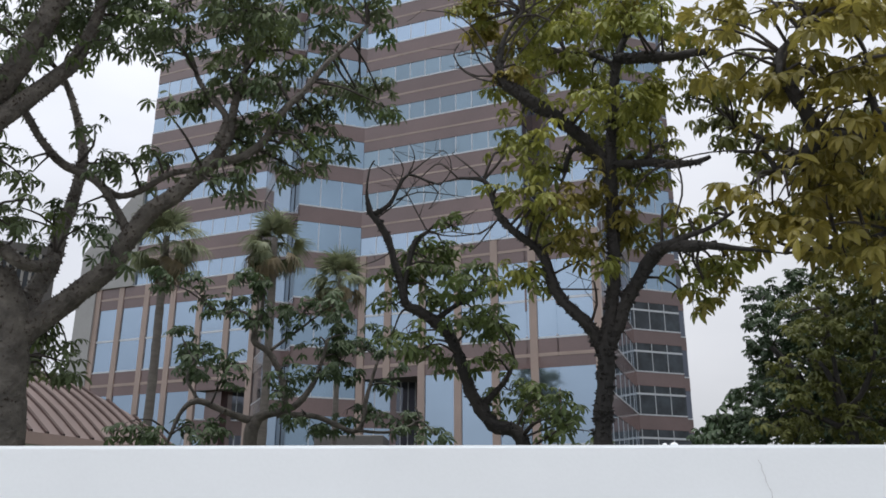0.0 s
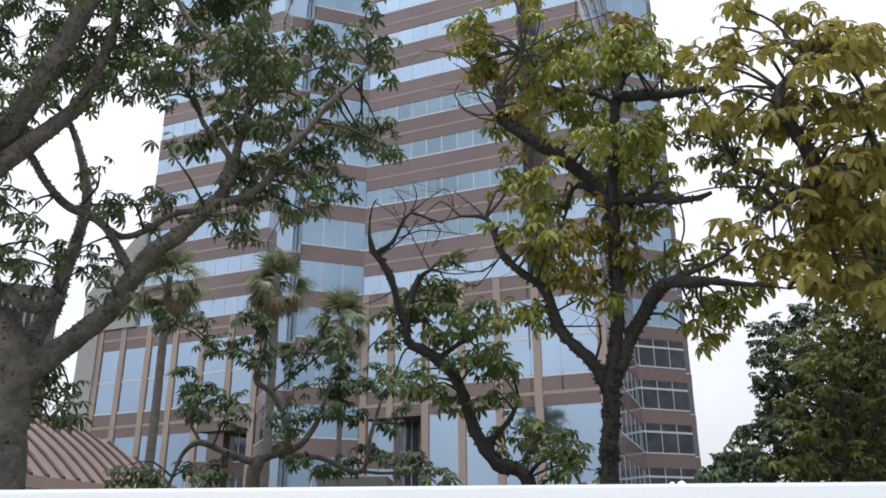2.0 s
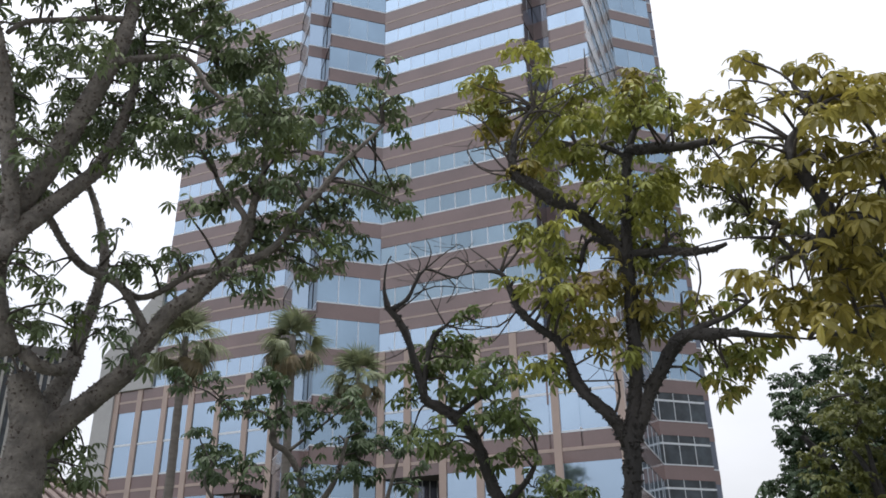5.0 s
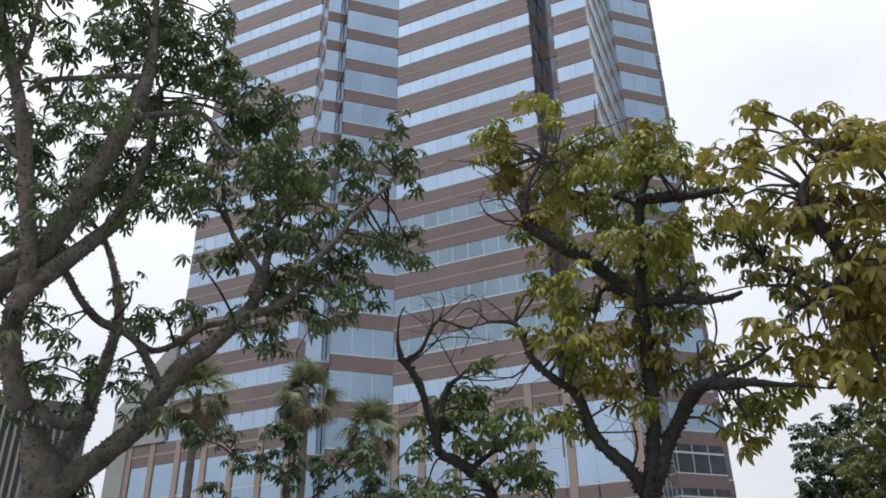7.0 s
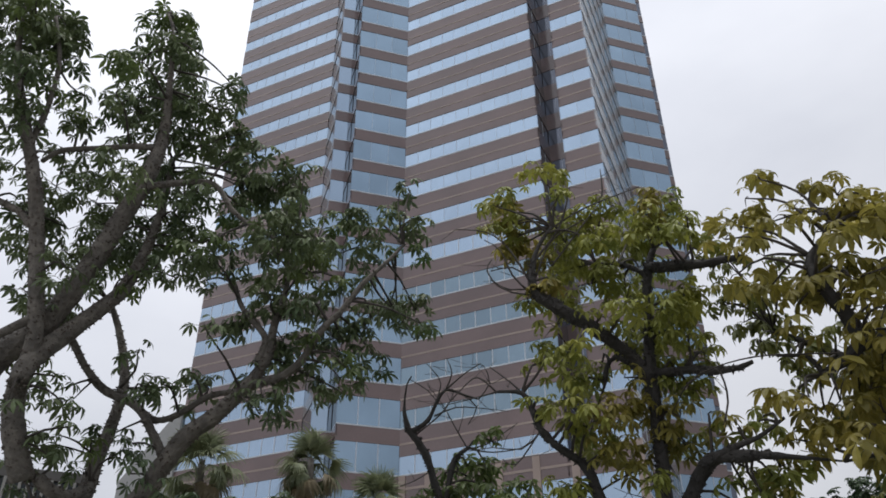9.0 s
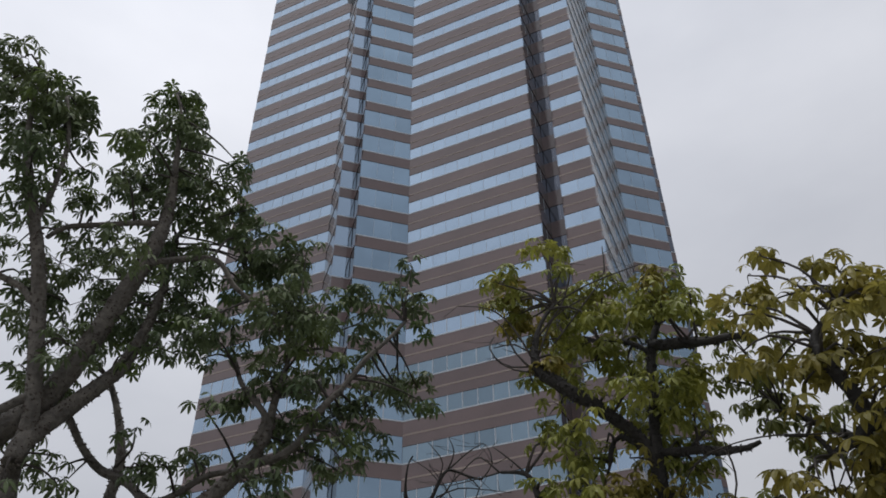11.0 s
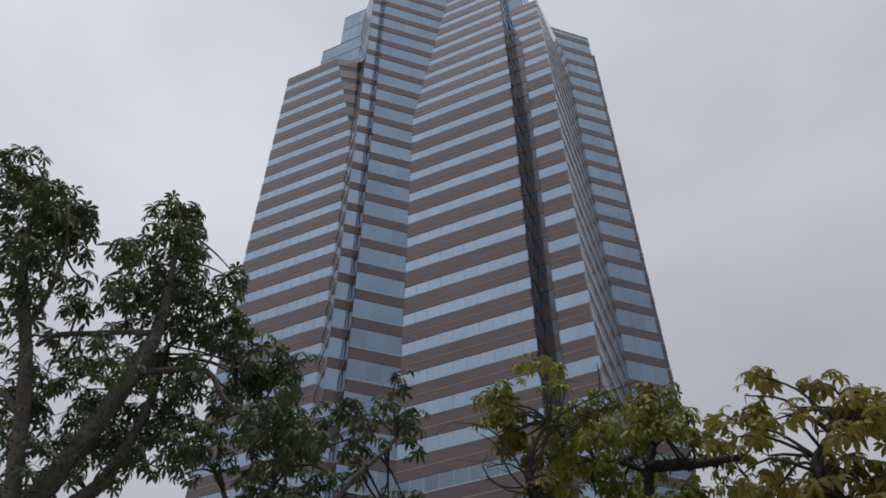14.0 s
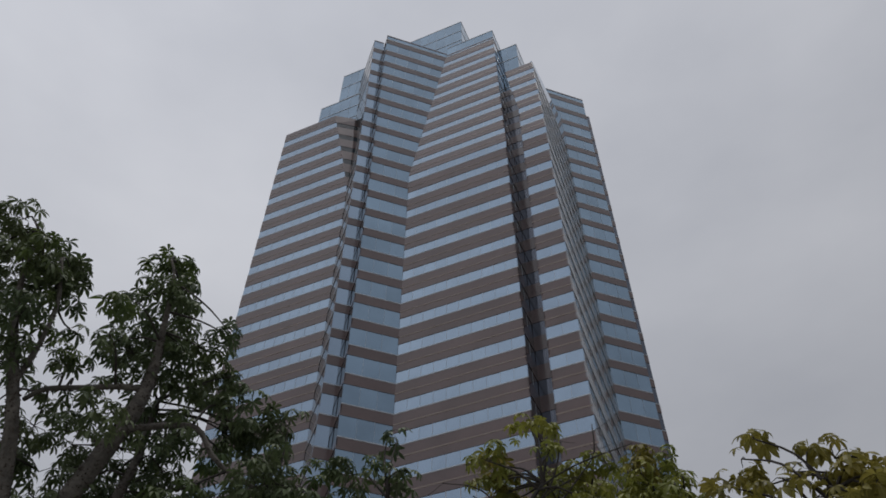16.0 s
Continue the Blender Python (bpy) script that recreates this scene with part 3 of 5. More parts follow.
def make_tree(label, seed, leaf_mat, bark, leaf_len, leaf_width, limbs, clumps, leaf_rate=360.0, droop=0.75, thorny=0, singles=300, twigs=(), low_leaf=None, low_below=0.0, accent=0.0, top_grow=0.0, turn_at=None):
    """A tree from its limbs (lists of x, y, z, radius) and the clumps of leaves at the ends of its twigs (x, y, z, radius)."""
    rnd = random.Random(seed)
    x, y, z, _ = limbs[0][0]
    tree = tagged(new("tree"), label, "tree")
    tree.location = (x, y, 0)
    back = Matrix.Translation((-x, -y, 0))
    bones, owner, limb_obs = [], [], []
    for i, pts in enumerate(limbs):
        line = smooth_line(pts, 0.05)
        v, f = [], []
        tube(line, 14 if i == 0 else 10, 0.13 if bark == BARK else 0.55, seed + i, v, f)
        v = [(a - x, b - y, c) for a, b, c in v]
        limb_obs.append(mesh_of("trunk" if i == 0 else "limb", v, f, bark, tree, smooth=True))
        bones += line
        owner += [i] * len(line)
    # thorns
    if thorny:
        v, f = [], []
        for q in rnd.choices(bones, [b[3] for b in bones], k=thorny):
            if q[3] < 0.018:
                continue
            d = Vector((rnd.gauss(0, 1), rnd.gauss(0, 1), rnd.gauss(0, 0.7))).normalized()
            c = Vector(q[:3]) + d * q[3] * 0.93 - Vector((x, y, 0))
            s = rnd.uniform(0.005, 0.0115) * min(1.0, 0.55 + q[3] * 9) * (1.0 if bark == BARK else 1.45)
            e = d.orthogonal().normalized()
            g = d.cross(e)
            o = len(v)
            for k in range(5):
                w = c + (e * math.cos(k * 1.2566) + g * math.sin(k * 1.2566)) * s
                v.append(tuple(w))
            v.append(tuple(c + d * s * 2.2))
            f += [(o + k, o + (k + 1) % 5, o + 5) for k in range(5)]
        if f:
            mesh_of("thorn_cover", v, f, THORN if bark == BARK else bark, tree, "stubby conical thorns on the bark", kind="stuff")
    # twigs from the nearest limb out into each clump
    arr = np.array([b[:3] for b in bones])
    v, f = [], []
    for pts in twigs:
        line = smooth_line(pts, 0.07)
        tube(line, 5, 0.2, seed, v, f)
        # finer side shoots
        for q in line[2::2]:
            way = Vector((rnd.gauss(0, 1), rnd.gauss(0, 0.6), rnd.gauss(0.5, 0.7))).normalized()
            ln = rnd.uniform(0.07, 0.24)
            a = Vector(q[:3])
            b = a + way * ln * 0.55
            c = b + (way + Vector((rnd.gauss(0, 0.35), rnd.gauss(0, 0.35), rnd.gauss(0.15, 0.3)))).normalized() * ln * 0.5
            r = min(0.0035, max(0.0018, q[3] * 0.6))
            tube([(*a, r), (*b, r * 0.75), (*c, r * 0.4)], 4, 0.1, seed, v, f)
    spots = []
    for cx, cy, cz, r in clumps:
        c = np.array((cx, cy, cz))
        near = arr[np.argmin(np.linalg.norm(arr - c, axis=1) + 0.25 * np.maximum(0, arr[:, 2] - cz))]
        mid = (near + c) / 2 + np.array([rnd.uniform(-0.05, 0.05), rnd.uniform(-0.05, 0.05), 0.04 + rnd.uniform(-0.03, 0.06)])
        if np.linalg.norm(near - c) > 0.08:
            tube(smooth_line([(*near, 0.012), (*mid, 0.009), (*c, 0.005)], 0.08), 5, 0.2, seed, v, f)
        turned = rnd.random() < accent     # a clump whose leaves have turned
        if turn_at and (Vector((cx, cy, cz)) - Vector(turn_at[:3])).length < turn_at[3]:
            turned = True
        count = max(5, int(leaf_rate * r * r * rnd.uniform(0.8, 1.2)))
        tips = []
        for _ in range(max(2, count // 5)):
            d = np.array([rnd.gauss(0, 1), rnd.gauss(0, 1), rnd.gauss(0.15, 0.7)])
            d /= np.linalg.norm(d)
            e = c + d * r * rnd.uniform(0.35, 0.95)
            tube([(*c, 0.004), (*((c + e) / 2 + np.array([0, 0, 0.02])), 0.0035), (*e, 0.002)], 4, 0.1, seed, v, f)
            tips.append((e, d))
        # a rosette of leaves round the end of each shoot: the young ones stand up, the old ones hang
        spin = rnd.uniform(0, 6.3)
        for k in range(count):
            e, d = tips[k % len(tips)]
            age = rnd.random()
            az = spin + 2.4 * (k // len(tips)) + 1.7 * (k % len(tips)) + rnd.uniform(-0.3, 0.3)
            rise = 0.75 - 1.25 * age + rnd.uniform(-0.2, 0.2)
            out = Vector((math.cos(az), math.sin(az), rise)) + Vector(d) * 0.45
            out.normalize()
            spot = Vector(e) + out * leaf_len * rnd.uniform(0.45, 1.25) - Vector((0, 0, age * leaf_len * 0.25))
            facing = Vector((0, 0, 1)) * 0.9 + Vector((math.cos(az), math.sin(az), 0)) * (0.1 + 0.6 * age)
            spots.append((spot, out, facing, turned))
    v = [(a - x, b - y, c) for a, b, c in v]
    mesh_of("twig_mass", v, f, TWIG, tree, "thin bare twigs", smooth=True, kind="stuff")
    # leaves: some as parts of their own, the rest joined
    shapes = [palmate(rnd.choice((5, 6, 7)), leaf_len, leaf_width, droop, rnd) for _ in range(4)]
    meshes = []
    for mat in (leaf_mat, low_leaf or leaf_mat):
        for sv, sf in shapes:
            me = bpy.data.meshes.new("leaf")
            me.from_pydata([tuple(q) for q in sv], [], sf)
            me.materials.append(mat)
            meshes.append(me)
    rnd.shuffle(spots)
    joined = {0: ([], [], [0]), 4: ([], [], [0])}
    for i, (e, way, facing, turned) in enumerate(spots):
        up = (facing + Vector((rnd.gauss(0, 0.25), rnd.gauss(0, 0.25), 0))).normalized()
        xa = (way - up * way.dot(up))
        xa = xa.normalized() if xa.length > 1e-3 else up.orthogonal().normalized()
        ya = up.cross(xa)
        s = rnd.uniform(0.6, 1.25) * (1 + top_grow * max(0.0, e.z - 5.3))
        m = Matrix((xa, ya, up)).transposed()
        loc = Vector((e.x - x, e.y - y, e.z))
        k = rnd.randrange(4)
        low = 4 if turned or e.z + rnd.uniform(-0.35, 0.35) < low_below else 0
        if i < singles:
            ob = new("leaf", meshes[k + low])
            # each leaf belongs to the limb that is nearest to it
            ob.parent = limb_obs[owner[int(np.argmin(np.sum((arr - np.array(e)) ** 2, axis=1)))]]
            ob.matrix_basis = Matrix.Translation(loc) @ (m * s).to_4x4()
        else:
            sv, sf = shapes[k]
            bv, bf, base = joined[low]
            bv.append(sv @ (np.array(m).T * s) + np.array(loc))
            bf += [tuple(j + base[0] for j in q) for q in sf]
            base[0] += len(sv)
    for low, (bv, bf, _) in joined.items():
        if bv:
            mesh_of("foliage", [tuple(q) for q in np.concatenate(bv)], bf, low_leaf if low else leaf_mat, tree, "the rest of the hand-shaped leaves", kind="stuff")
    return tree


spreading_limbs = []
spreading_limbs.append([(-3.02, 5.76, -0.1, 0.23), (-3.02, 5.76, 0.6, 0.176), (-3.02, 5.76, 2.03, 0.1531), (-3.05, 5.74, 2.37, 0.1499), (-3.06, 5.74, 2.65, 0.1428), (-3.06, 5.73, 2.87, 0.1317), (-3.12, 5.7, 3.09, 0.1125), (-3.17, 5.67, 3.25, 0.0889)])
spreading_limbs.append([(-3.05, 5.74, 2.77, 0.1273), (-2.91, 5.81, 2.92, 0.0959), (-2.76, 5.89, 3.09, 0.0844), (-2.5, 5.89, 3.33, 0.0759), (-2.36, 5.84, 3.54, 0.0715), (-2.2, 5.8, 3.75, 0.0672), (-2.01, 5.76, 3.87, 0.0628), (-1.84, 5.71, 4.01, 0.0545), (-1.72, 5.75, 4.19, 0.0473), (-1.65, 5.77, 4.39, 0.0399), (-1.63, 5.77, 4.61, 0.0324), (-1.61, 5.88, 4.92, 0.0251), (-1.61, 5.99, 5.24, 0.0173)])
spreading_limbs.append([(-1.75, 5.74, 4.11, 0.0353), (-1.51, 5.7, 4.16, 0.031), (-1.34, 5.64, 4.27, 0.0308), (-1.21, 5.57, 4.46, 0.0269), (-1.06, 5.6, 4.66, 0.0234), (-0.9, 5.63, 4.92, 0.0199), (-0.73, 5.65, 5.11, 0.0161), (-0.6, 5.67, 5.28, 0.0123)])
spreading_limbs.append([(-2.36, 5.84, 3.6, 0.0358), (-2.52, 5.88, 3.84, 0.0327), (-2.69, 5.92, 4.05, 0.0335), (-2.96, 5.9, 4.18, 0.0342), (-3.11, 5.82, 4.34, 0.0301), (-3.22, 5.76, 4.52, 0.0304), (-3.35, 5.8, 4.68, 0.0311)])
spreading_limbs.append([(-3.02, 5.75, 2.81, 0.0877), (-3.06, 5.96, 3.16, 0.0705), (-3.02, 6.09, 3.42, 0.0636), (-3.04, 6.2, 3.73, 0.0566), (-3.04, 6.31, 4.01, 0.0491), (-3.05, 6.41, 4.41, 0.0414), (-3.14, 6.48, 4.73, 0.0378), (-3.29, 6.52, 5.1, 0.0293), (-3.38, 6.47, 5.3, 0.0247)])
spreading_limbs.append([(-2.87, 5.94, 4.19, 0.0256), (-2.71, 6.02, 4.07, 0.0255), (-2.53, 5.99, 3.95, 0.025), (-2.35, 5.95, 3.98, 0.0247), (-2.13, 5.93, 4.11, 0.0245), (-1.93, 5.89, 4.13, 0.0202)])
spreading_limbs.append([(-3.03, 5.41, 3.33, 0.0465), (-2.95, 5.45, 3.26, 0.0464), (-2.88, 5.6, 3.26, 0.0432), (-2.87, 5.83, 3.4, 0.0366)])
spreading_limbs.append([(-3.58, 5.18, 3.89, 0.1037), (-3.47, 5.26, 4.19, 0.0998), (-3.27, 5.27, 4.36, 0.0938), (-3.1, 5.25, 4.59, 0.0829), (-2.91, 5.25, 5.07, 0.0772), (-2.75, 5.22, 5.47, 0.0705), (-2.62, 5.18, 5.81, 0.0637), (-2.59, 5.19, 6.18, 0.0473), (-2.58, 5.08, 6.63, 0.0256), (-2.64, 5.05, 7.22, 0.0154), (-2.71, 5.01, 7.44, 0.0098)])
spreading_limbs.append([(-3.11, 5.36, 3.3, 0.0836), (-3.18, 5.21, 3.61, 0.0761), (-3.22, 5.18, 3.88, 0.0692), (-3.15, 5.11, 4.19, 0.061), (-3.21, 5.07, 4.58, 0.0577), (-3.32, 5, 5.13, 0.0546), (-3.37, 4.85, 5.51, 0.0499), (-3.55, 4.71, 6.09, 0.0404), (-3.66, 4.63, 6.5, 0.0291), (-3.71, 4.59, 6.92, 0.0177), (-3.75, 4.55, 7.31, 0.0119)])
spreading_limbs.append([(-3.44, 4.79, 5.74, 0.0261), (-3.41, 4.81, 6.17, 0.0225), (-3.43, 4.8, 6.66, 0.0187), (-3.54, 4.72, 7.13, 0.0146)])
spreading_limbs.append([(-3.17, 5.09, 4.41, 0.0359), (-3.26, 5.03, 4.31, 0.0317), (-3.38, 4.96, 4.17, 0.0315)])
spreading_limbs.append([(-2.62, 5.18, 5.61, 0.0297), (-2.32, 5.21, 5.66, 0.0253), (-2.08, 5.2, 5.62, 0.0208), (-1.93, 5.26, 5.41, 0.0204), (-1.75, 5.32, 5.27, 0.0161), (-1.53, 5.39, 5.17, 0.012)])
spreading_limbs.append([(-2.6, 5.19, 6.01, 0.0263), (-2.76, 5.1, 5.97, 0.0263), (-3.02, 5.07, 5.94, 0.0221), (-3.31, 5.01, 5.88, 0.0222), (-3.4, 4.94, 5.72, 0.0175)])
spreading_limbs.append([(-3.35, 4.98, 5.12, 0.0252), (-3.51, 4.99, 5.29, 0.0258), (-3.72, 4.96, 5.39, 0.0263)])
spreading_limbs.append([(-1.72, 5.75, 4.31, 0.0357), (-1.68, 5.76, 4.51, 0.0281), (-1.91, 5.79, 4.81, 0.0208), (-2.03, 5.86, 5.09, 0.0171)])
spreading_limbs.append([(-3.14, 5.06, 3.88, 0.0742), (-3.15, 5.11, 4.04, 0.0710), (-3.09, 5.20, 4.22, 0.0700), (-3.00, 5.31, 4.42, 0.0667), (-2.90, 5.42, 4.63, 0.0611), (-2.81, 5.53, 4.86, 0.0552), (-2.75, 5.61, 5.19, 0.0444), (-2.72, 5.68, 5.57, 0.0357), (-2.72, 5.74, 6.00, 0.0264), (-2.75, 5.78, 6.38, 0.0191)])
spreading_clumps = []
spreading_clumps += [(-3.79, 4.66, 6.91, 0.33), (-3.89, 5.19, 7.6, 0.27), (-3.67, 5.21, 7.2, 0.17), (-3.45, 4.48, 6.16, 0.27), (-3.46, 4.89, 6.24, 0.26), (-3.58, 4.73, 5.93, 0.23), (-3.39, 5.21, 6.66, 0.1), (-3.06, 5.63, 7.99, 0.28), (-2.38, 4.88, 6.85, 0.13), (-2.62, 4.65, 6.46, 0.22), (-2.93, 5.77, 7.3, 0.32), (-2.45, 5.37, 6.62, 0.27), (-3.05, 5.59, 6.79, 0.28), (-2.72, 4.55, 6.04, 0.09), (-2.26, 5.48, 6.67, 0.2), (-2.29, 5.88, 7.3, 0.08), (-3.25, 5.22, 6.03, 0.26), (-3.62, 5.55, 5.94, 0.27), (-3.3, 5.67, 5.83, 0.27), (-2.54, 4.7, 5.4, 0.22)]
spreading_clumps += [(-2.67, 5.4, 6.21, 0.26), (-2.48, 5.53, 6.3, 0.29), (-2.43, 6.15, 6.89, 0.26), (-1.94, 5.5, 6.06, 0.23), (-2.16, 5.17, 5.58, 0.21), (-2, 5.54, 5.67, 0.22), (-1.92, 6.16, 6.31, 0.25), (-1.68, 6.21, 6.27, 0.16), (-1.48, 5.16, 5.16, 0.2), (-1.29, 5.24, 5.11, 0.2), (-1.25, 6.18, 5.81, 0.23), (-0.98, 6.11, 5.81, 0.23), (-0.77, 6.06, 5.74, 0.21), (-0.53, 5.65, 5.53, 0.14), (-0.59, 6, 6.06, 0.09), (-1.77, 5.76, 5.3, 0.24), (-2.02, 5.65, 5.29, 0.24), (-2.05, 5.09, 4.99, 0.18), (-1.35, 5.66, 5.05, 0.23), (-1.72, 6.05, 5.13, 0.25)]
spreading_clumps += [(-1.14, 6.06, 5.17, 0.22), (-0.79, 6.45, 5.15, 0.18), (-0.56, 6.41, 5.07, 0.16), (-0.9, 5.88, 4.64, 0.21), (-1.15, 5.77, 4.5, 0.18), (-1.94, 5.95, 4.72, 0.23), (-1.88, 5, 4.2, 0.1), (-1.6, 5.96, 4.6, 0.21), (-1.28, 5.84, 4.28, 0.2), (-1.01, 5.59, 4.17, 0.15), (-1.59, 5.53, 3.79, 0.13), (-1.91, 6.08, 4.22, 0.14), (-1.34, 5.78, 4.7, 0.16), (-2.14, 6.03, 6.26, 0.21), (-1.58, 6.01, 6.28, 0.14), (-1.52, 5.27, 4.97, 0.17), (-1.49, 5.11, 5.02, 0.17), (-1.12, 6.44, 5.78, 0.2), (-0.67, 6.35, 5.72, 0.18), (-0.59, 5.56, 5.51, 0.12)]
spreading_clumps += [(-0.69, 6.05, 6.09, 0.08), (-1.64, 5.78, 5.58, 0.2), (-2.4, 5.8, 5.37, 0.2), (-2.01, 5.37, 4.97, 0.15), (-1.37, 5.47, 5.11, 0.2), (-1.63, 5.61, 4.77, 0.2), (-1.31, 5.62, 5.35, 0.19), (-0.75, 6.64, 5.22, 0.15), (-0.6, 6.79, 4.97, 0.14), (-1.15, 6.01, 4.58, 0.18), (-1.37, 5.46, 4.34, 0.15), (-1.67, 5.73, 4.28, 0.18), (-1.66, 6.03, 4.89, 0.17), (-1.45, 5.96, 4.32, 0.17), (-1.06, 5.67, 4.12, 0.13), (-1.59, 5.55, 3.93, 0.11), (-1.3, 5.45, 4.65, 0.14)]
spreading_clumps += [(-3.12, 5.78, 4.06, 0.08), (-3.27, 5.97, 3.77, 0.16), (-3.11, 6.39, 3.89, 0.15), (-3.12, 6.62, 4.75, 0.1), (-2.52, 5.68, 4.07, 0.15), (-2.56, 6.56, 4.47, 0.17), (-2.23, 6.06, 4.27, 0.12), (-2.71, 5.84, 3.65, 0.12), (-4.06, 5.94, 5.57, 0.25), (-3.84, 5.45, 5.47, 0.21), (-3.68, 6, 5.58, 0.22), (-3.21, 5.86, 5.53, 0.24), (-3.05, 6.12, 5.76, 0.3), (-2.62, 5.78, 5.18, 0.13), (-3.06, 6.11, 5.34, 0.21), (-3.52, 6.13, 5.31, 0.22), (-3.69, 5.62, 4.96, 0.18), (-3.6, 5.94, 4.95, 0.16), (-3.53, 5.9, 3.56, 0.14), (-2.49, 5.77, 5.62, 0.19)]
spreading_clumps += [(-2.33, 5.67, 5.24, 0.16), (-2.49, 5.53, 5.78, 0.19), (-2.84, 6.19, 5.92, 0.19), (-2.38, 6.02, 5.2, 0.14), (-2.85, 5.94, 6.19, 0.2), (-3.23, 5.58, 3.66, 0.1), (-2.99, 5.53, 3.45, 0.15), (-3.47, 5.65, 4.09, 0.09), (-3.39, 5.52, 3.77, 0.13), (-3, 5.97, 3.53, 0.13), (-2.09, 6.22, 6.26, 0.19), (-2.61, 5.78, 5.42, 0.19), (-2.42, 5.19, 4.84, 0.14), (-2.38, 5.48, 4.93, 0.07), (-2.66, 5.29, 4.77, 0.1), (-2.82, 5.79, 5.43, 0.18), (-3.18, 5.53, 4.76, 0.16), (-2.98, 4.96, 4.74, 0.18), (-2.95, 5.37, 5.1, 0.19)]
spreading_clumps += [(-1.64, 5.49, 3.83, 0.11), (-0.87, 5.85, 4.7, 0.16), (-0.69, 6.17, 4.92, 0.17), (-0.46, 5.71, 4.58, 0.11), (-1.07, 5.8, 4.33, 0.15), (-0.88, 6.29, 4.56, 0.15), (-1.12, 6.14, 4.2, 0.13), (-1.5, 5.73, 3.88, 0.13), (-3.98, 4.58, 7.53, 0.2), (-4.06, 4.65, 7.33, 0.22), (-3.51, 4.42, 6.89, 0.19), (-3.7, 5.1, 7.44, 0.18), (-3.81, 4.61, 6.82, 0.22), (-3.56, 4.88, 6.89, 0.21), (-3.67, 4.8, 6.59, 0.22), (-2.87, 5.39, 7.82, 0.17), (-2.71, 4.93, 6.92, 0.18), (-3.02, 5.26, 7.02, 0.18), (-2.71, 5.44, 7.47, 0.17)]
spreading_clumps += [(-2.14, 5.45, 6.86, 0.07), (-2.29, 5.75, 6.79, 0.17), (-2.79, 5.64, 7.06, 0.23), (-2.96, 5.12, 6.5, 0.18), (-2.08, 5.91, 6.79, 0.17), (-2.92, 5.97, 2.77, 0.15), (-2.77, 5.95, 2.65, 0.13), (-3.05, 6.01, 2.99, 0.1), (-3.22, 5.92, 3.82, 0.08), (-3.41, 5.56, 5.49, 0.21), (-3.01, 5.99, 6, 0.22), (-2.9, 6.1, 6.39, 0.23), (-2.03, 6.35, 6.43, 0.23), (-2.73, 6.11, 4.26, 0.14), (-3.48, 5.74, 4.66, 0.13)]
spreading_clumps += [(-3.2, 5.66, 4.08, 0.08), (-4.03, 5.46, 6.06, 0.16), (-3.76, 5.32, 5.64, 0.14), (-3.22, 5.31, 4.67, 0.17), (-3.39, 5.47, 4.3, 0.14), (-2.94, 6.11, 2.82, 0.14), (-2.99, 6.08, 2.69, 0.14), (-2.78, 6, 2.63, 0.13), (-3.07, 6.19, 2.58, 0.11), (-2.87, 6.24, 2.8, 0.11), (-2.96, 6.2, 2.56, 0.09)]
spreading_clumps += [(-2.93, 5.12, 3.95, 0.09), (-2.86, 5.16, 3.77, 0.08), (-2.78, 5.2, 3.61, 0.07), (-2.66, 5.71, 4.38, 0.07), (-2.43, 5.71, 4.13, 0.09), (-2.76, 5.77, 3.76, 0.07), (-2.83, 5.63, 3.68, 0.07), (-2.54, 5.66, 3.65, 0.07), (-2.29, 5.87, 4.27, 0.07), (-3.09, 4.91, 3.7, 0.07), (-2.39, 5.39, 3.34, 0.07), (-2.33, 5.53, 3.32, 0.07), (-2.92, 5.24, 3.44, 0.07), (-3.25, 5.04, 6.11, 0.14), (-3.03, 5.06, 5.5, 0.14), (-3.08, 5.38, 5.97, 0.09), (-3.01, 5.31, 5.34, 0.11)]
make_tree("tall thorny grey tree with dark green hand-shaped leaves", 11, LEAF_GREEN, BARK, 0.1, 0.0275, spreading_limbs, spreading_clumps, 545, droop=0.6, thorny=15000, low_leaf=LEAF_LIME, accent=0.16, top_grow=0.1)
forked_limbs = []
forked_limbs.append([(1.04, 5.5, -0.1, 0.094), (1.04, 5.5, 0.6, 0.072), (1.04, 5.5, 1.99, 0.0626), (1.06, 5.5, 2.28, 0.0543), (1.09, 5.49, 2.54, 0.0547), (1.1, 5.49, 2.71, 0.0579), (1.13, 5.48, 2.88, 0.0408), (1.17, 5.48, 3.12, 0.0441), (1.19, 5.47, 3.53, 0.042), (1.2, 5.47, 3.92, 0.0461), (1.21, 5.47, 4.18, 0.0344), (1.25, 5.46, 4.5, 0.0319), (1.29, 5.45, 4.82, 0.0295), (1.36, 5.43, 5.01, 0.0199)])
forked_limbs.append([(1.07, 5.5, 2.65, 0.0491), (0.99, 5.46, 2.8, 0.0432), (0.86, 5.43, 2.92, 0.0401), (0.77, 5.45, 3.05, 0.0375), (0.72, 5.45, 3.19, 0.0348), (0.67, 5.46, 3.34, 0.0292), (0.49, 5.38, 3.45, 0.026), (0.39, 5.39, 3.57, 0.0233), (0.34, 5.39, 3.73, 0.0206), (0.28, 5.39, 3.84, 0.0148), (0.11, 5.4, 3.86, 0.0089)])
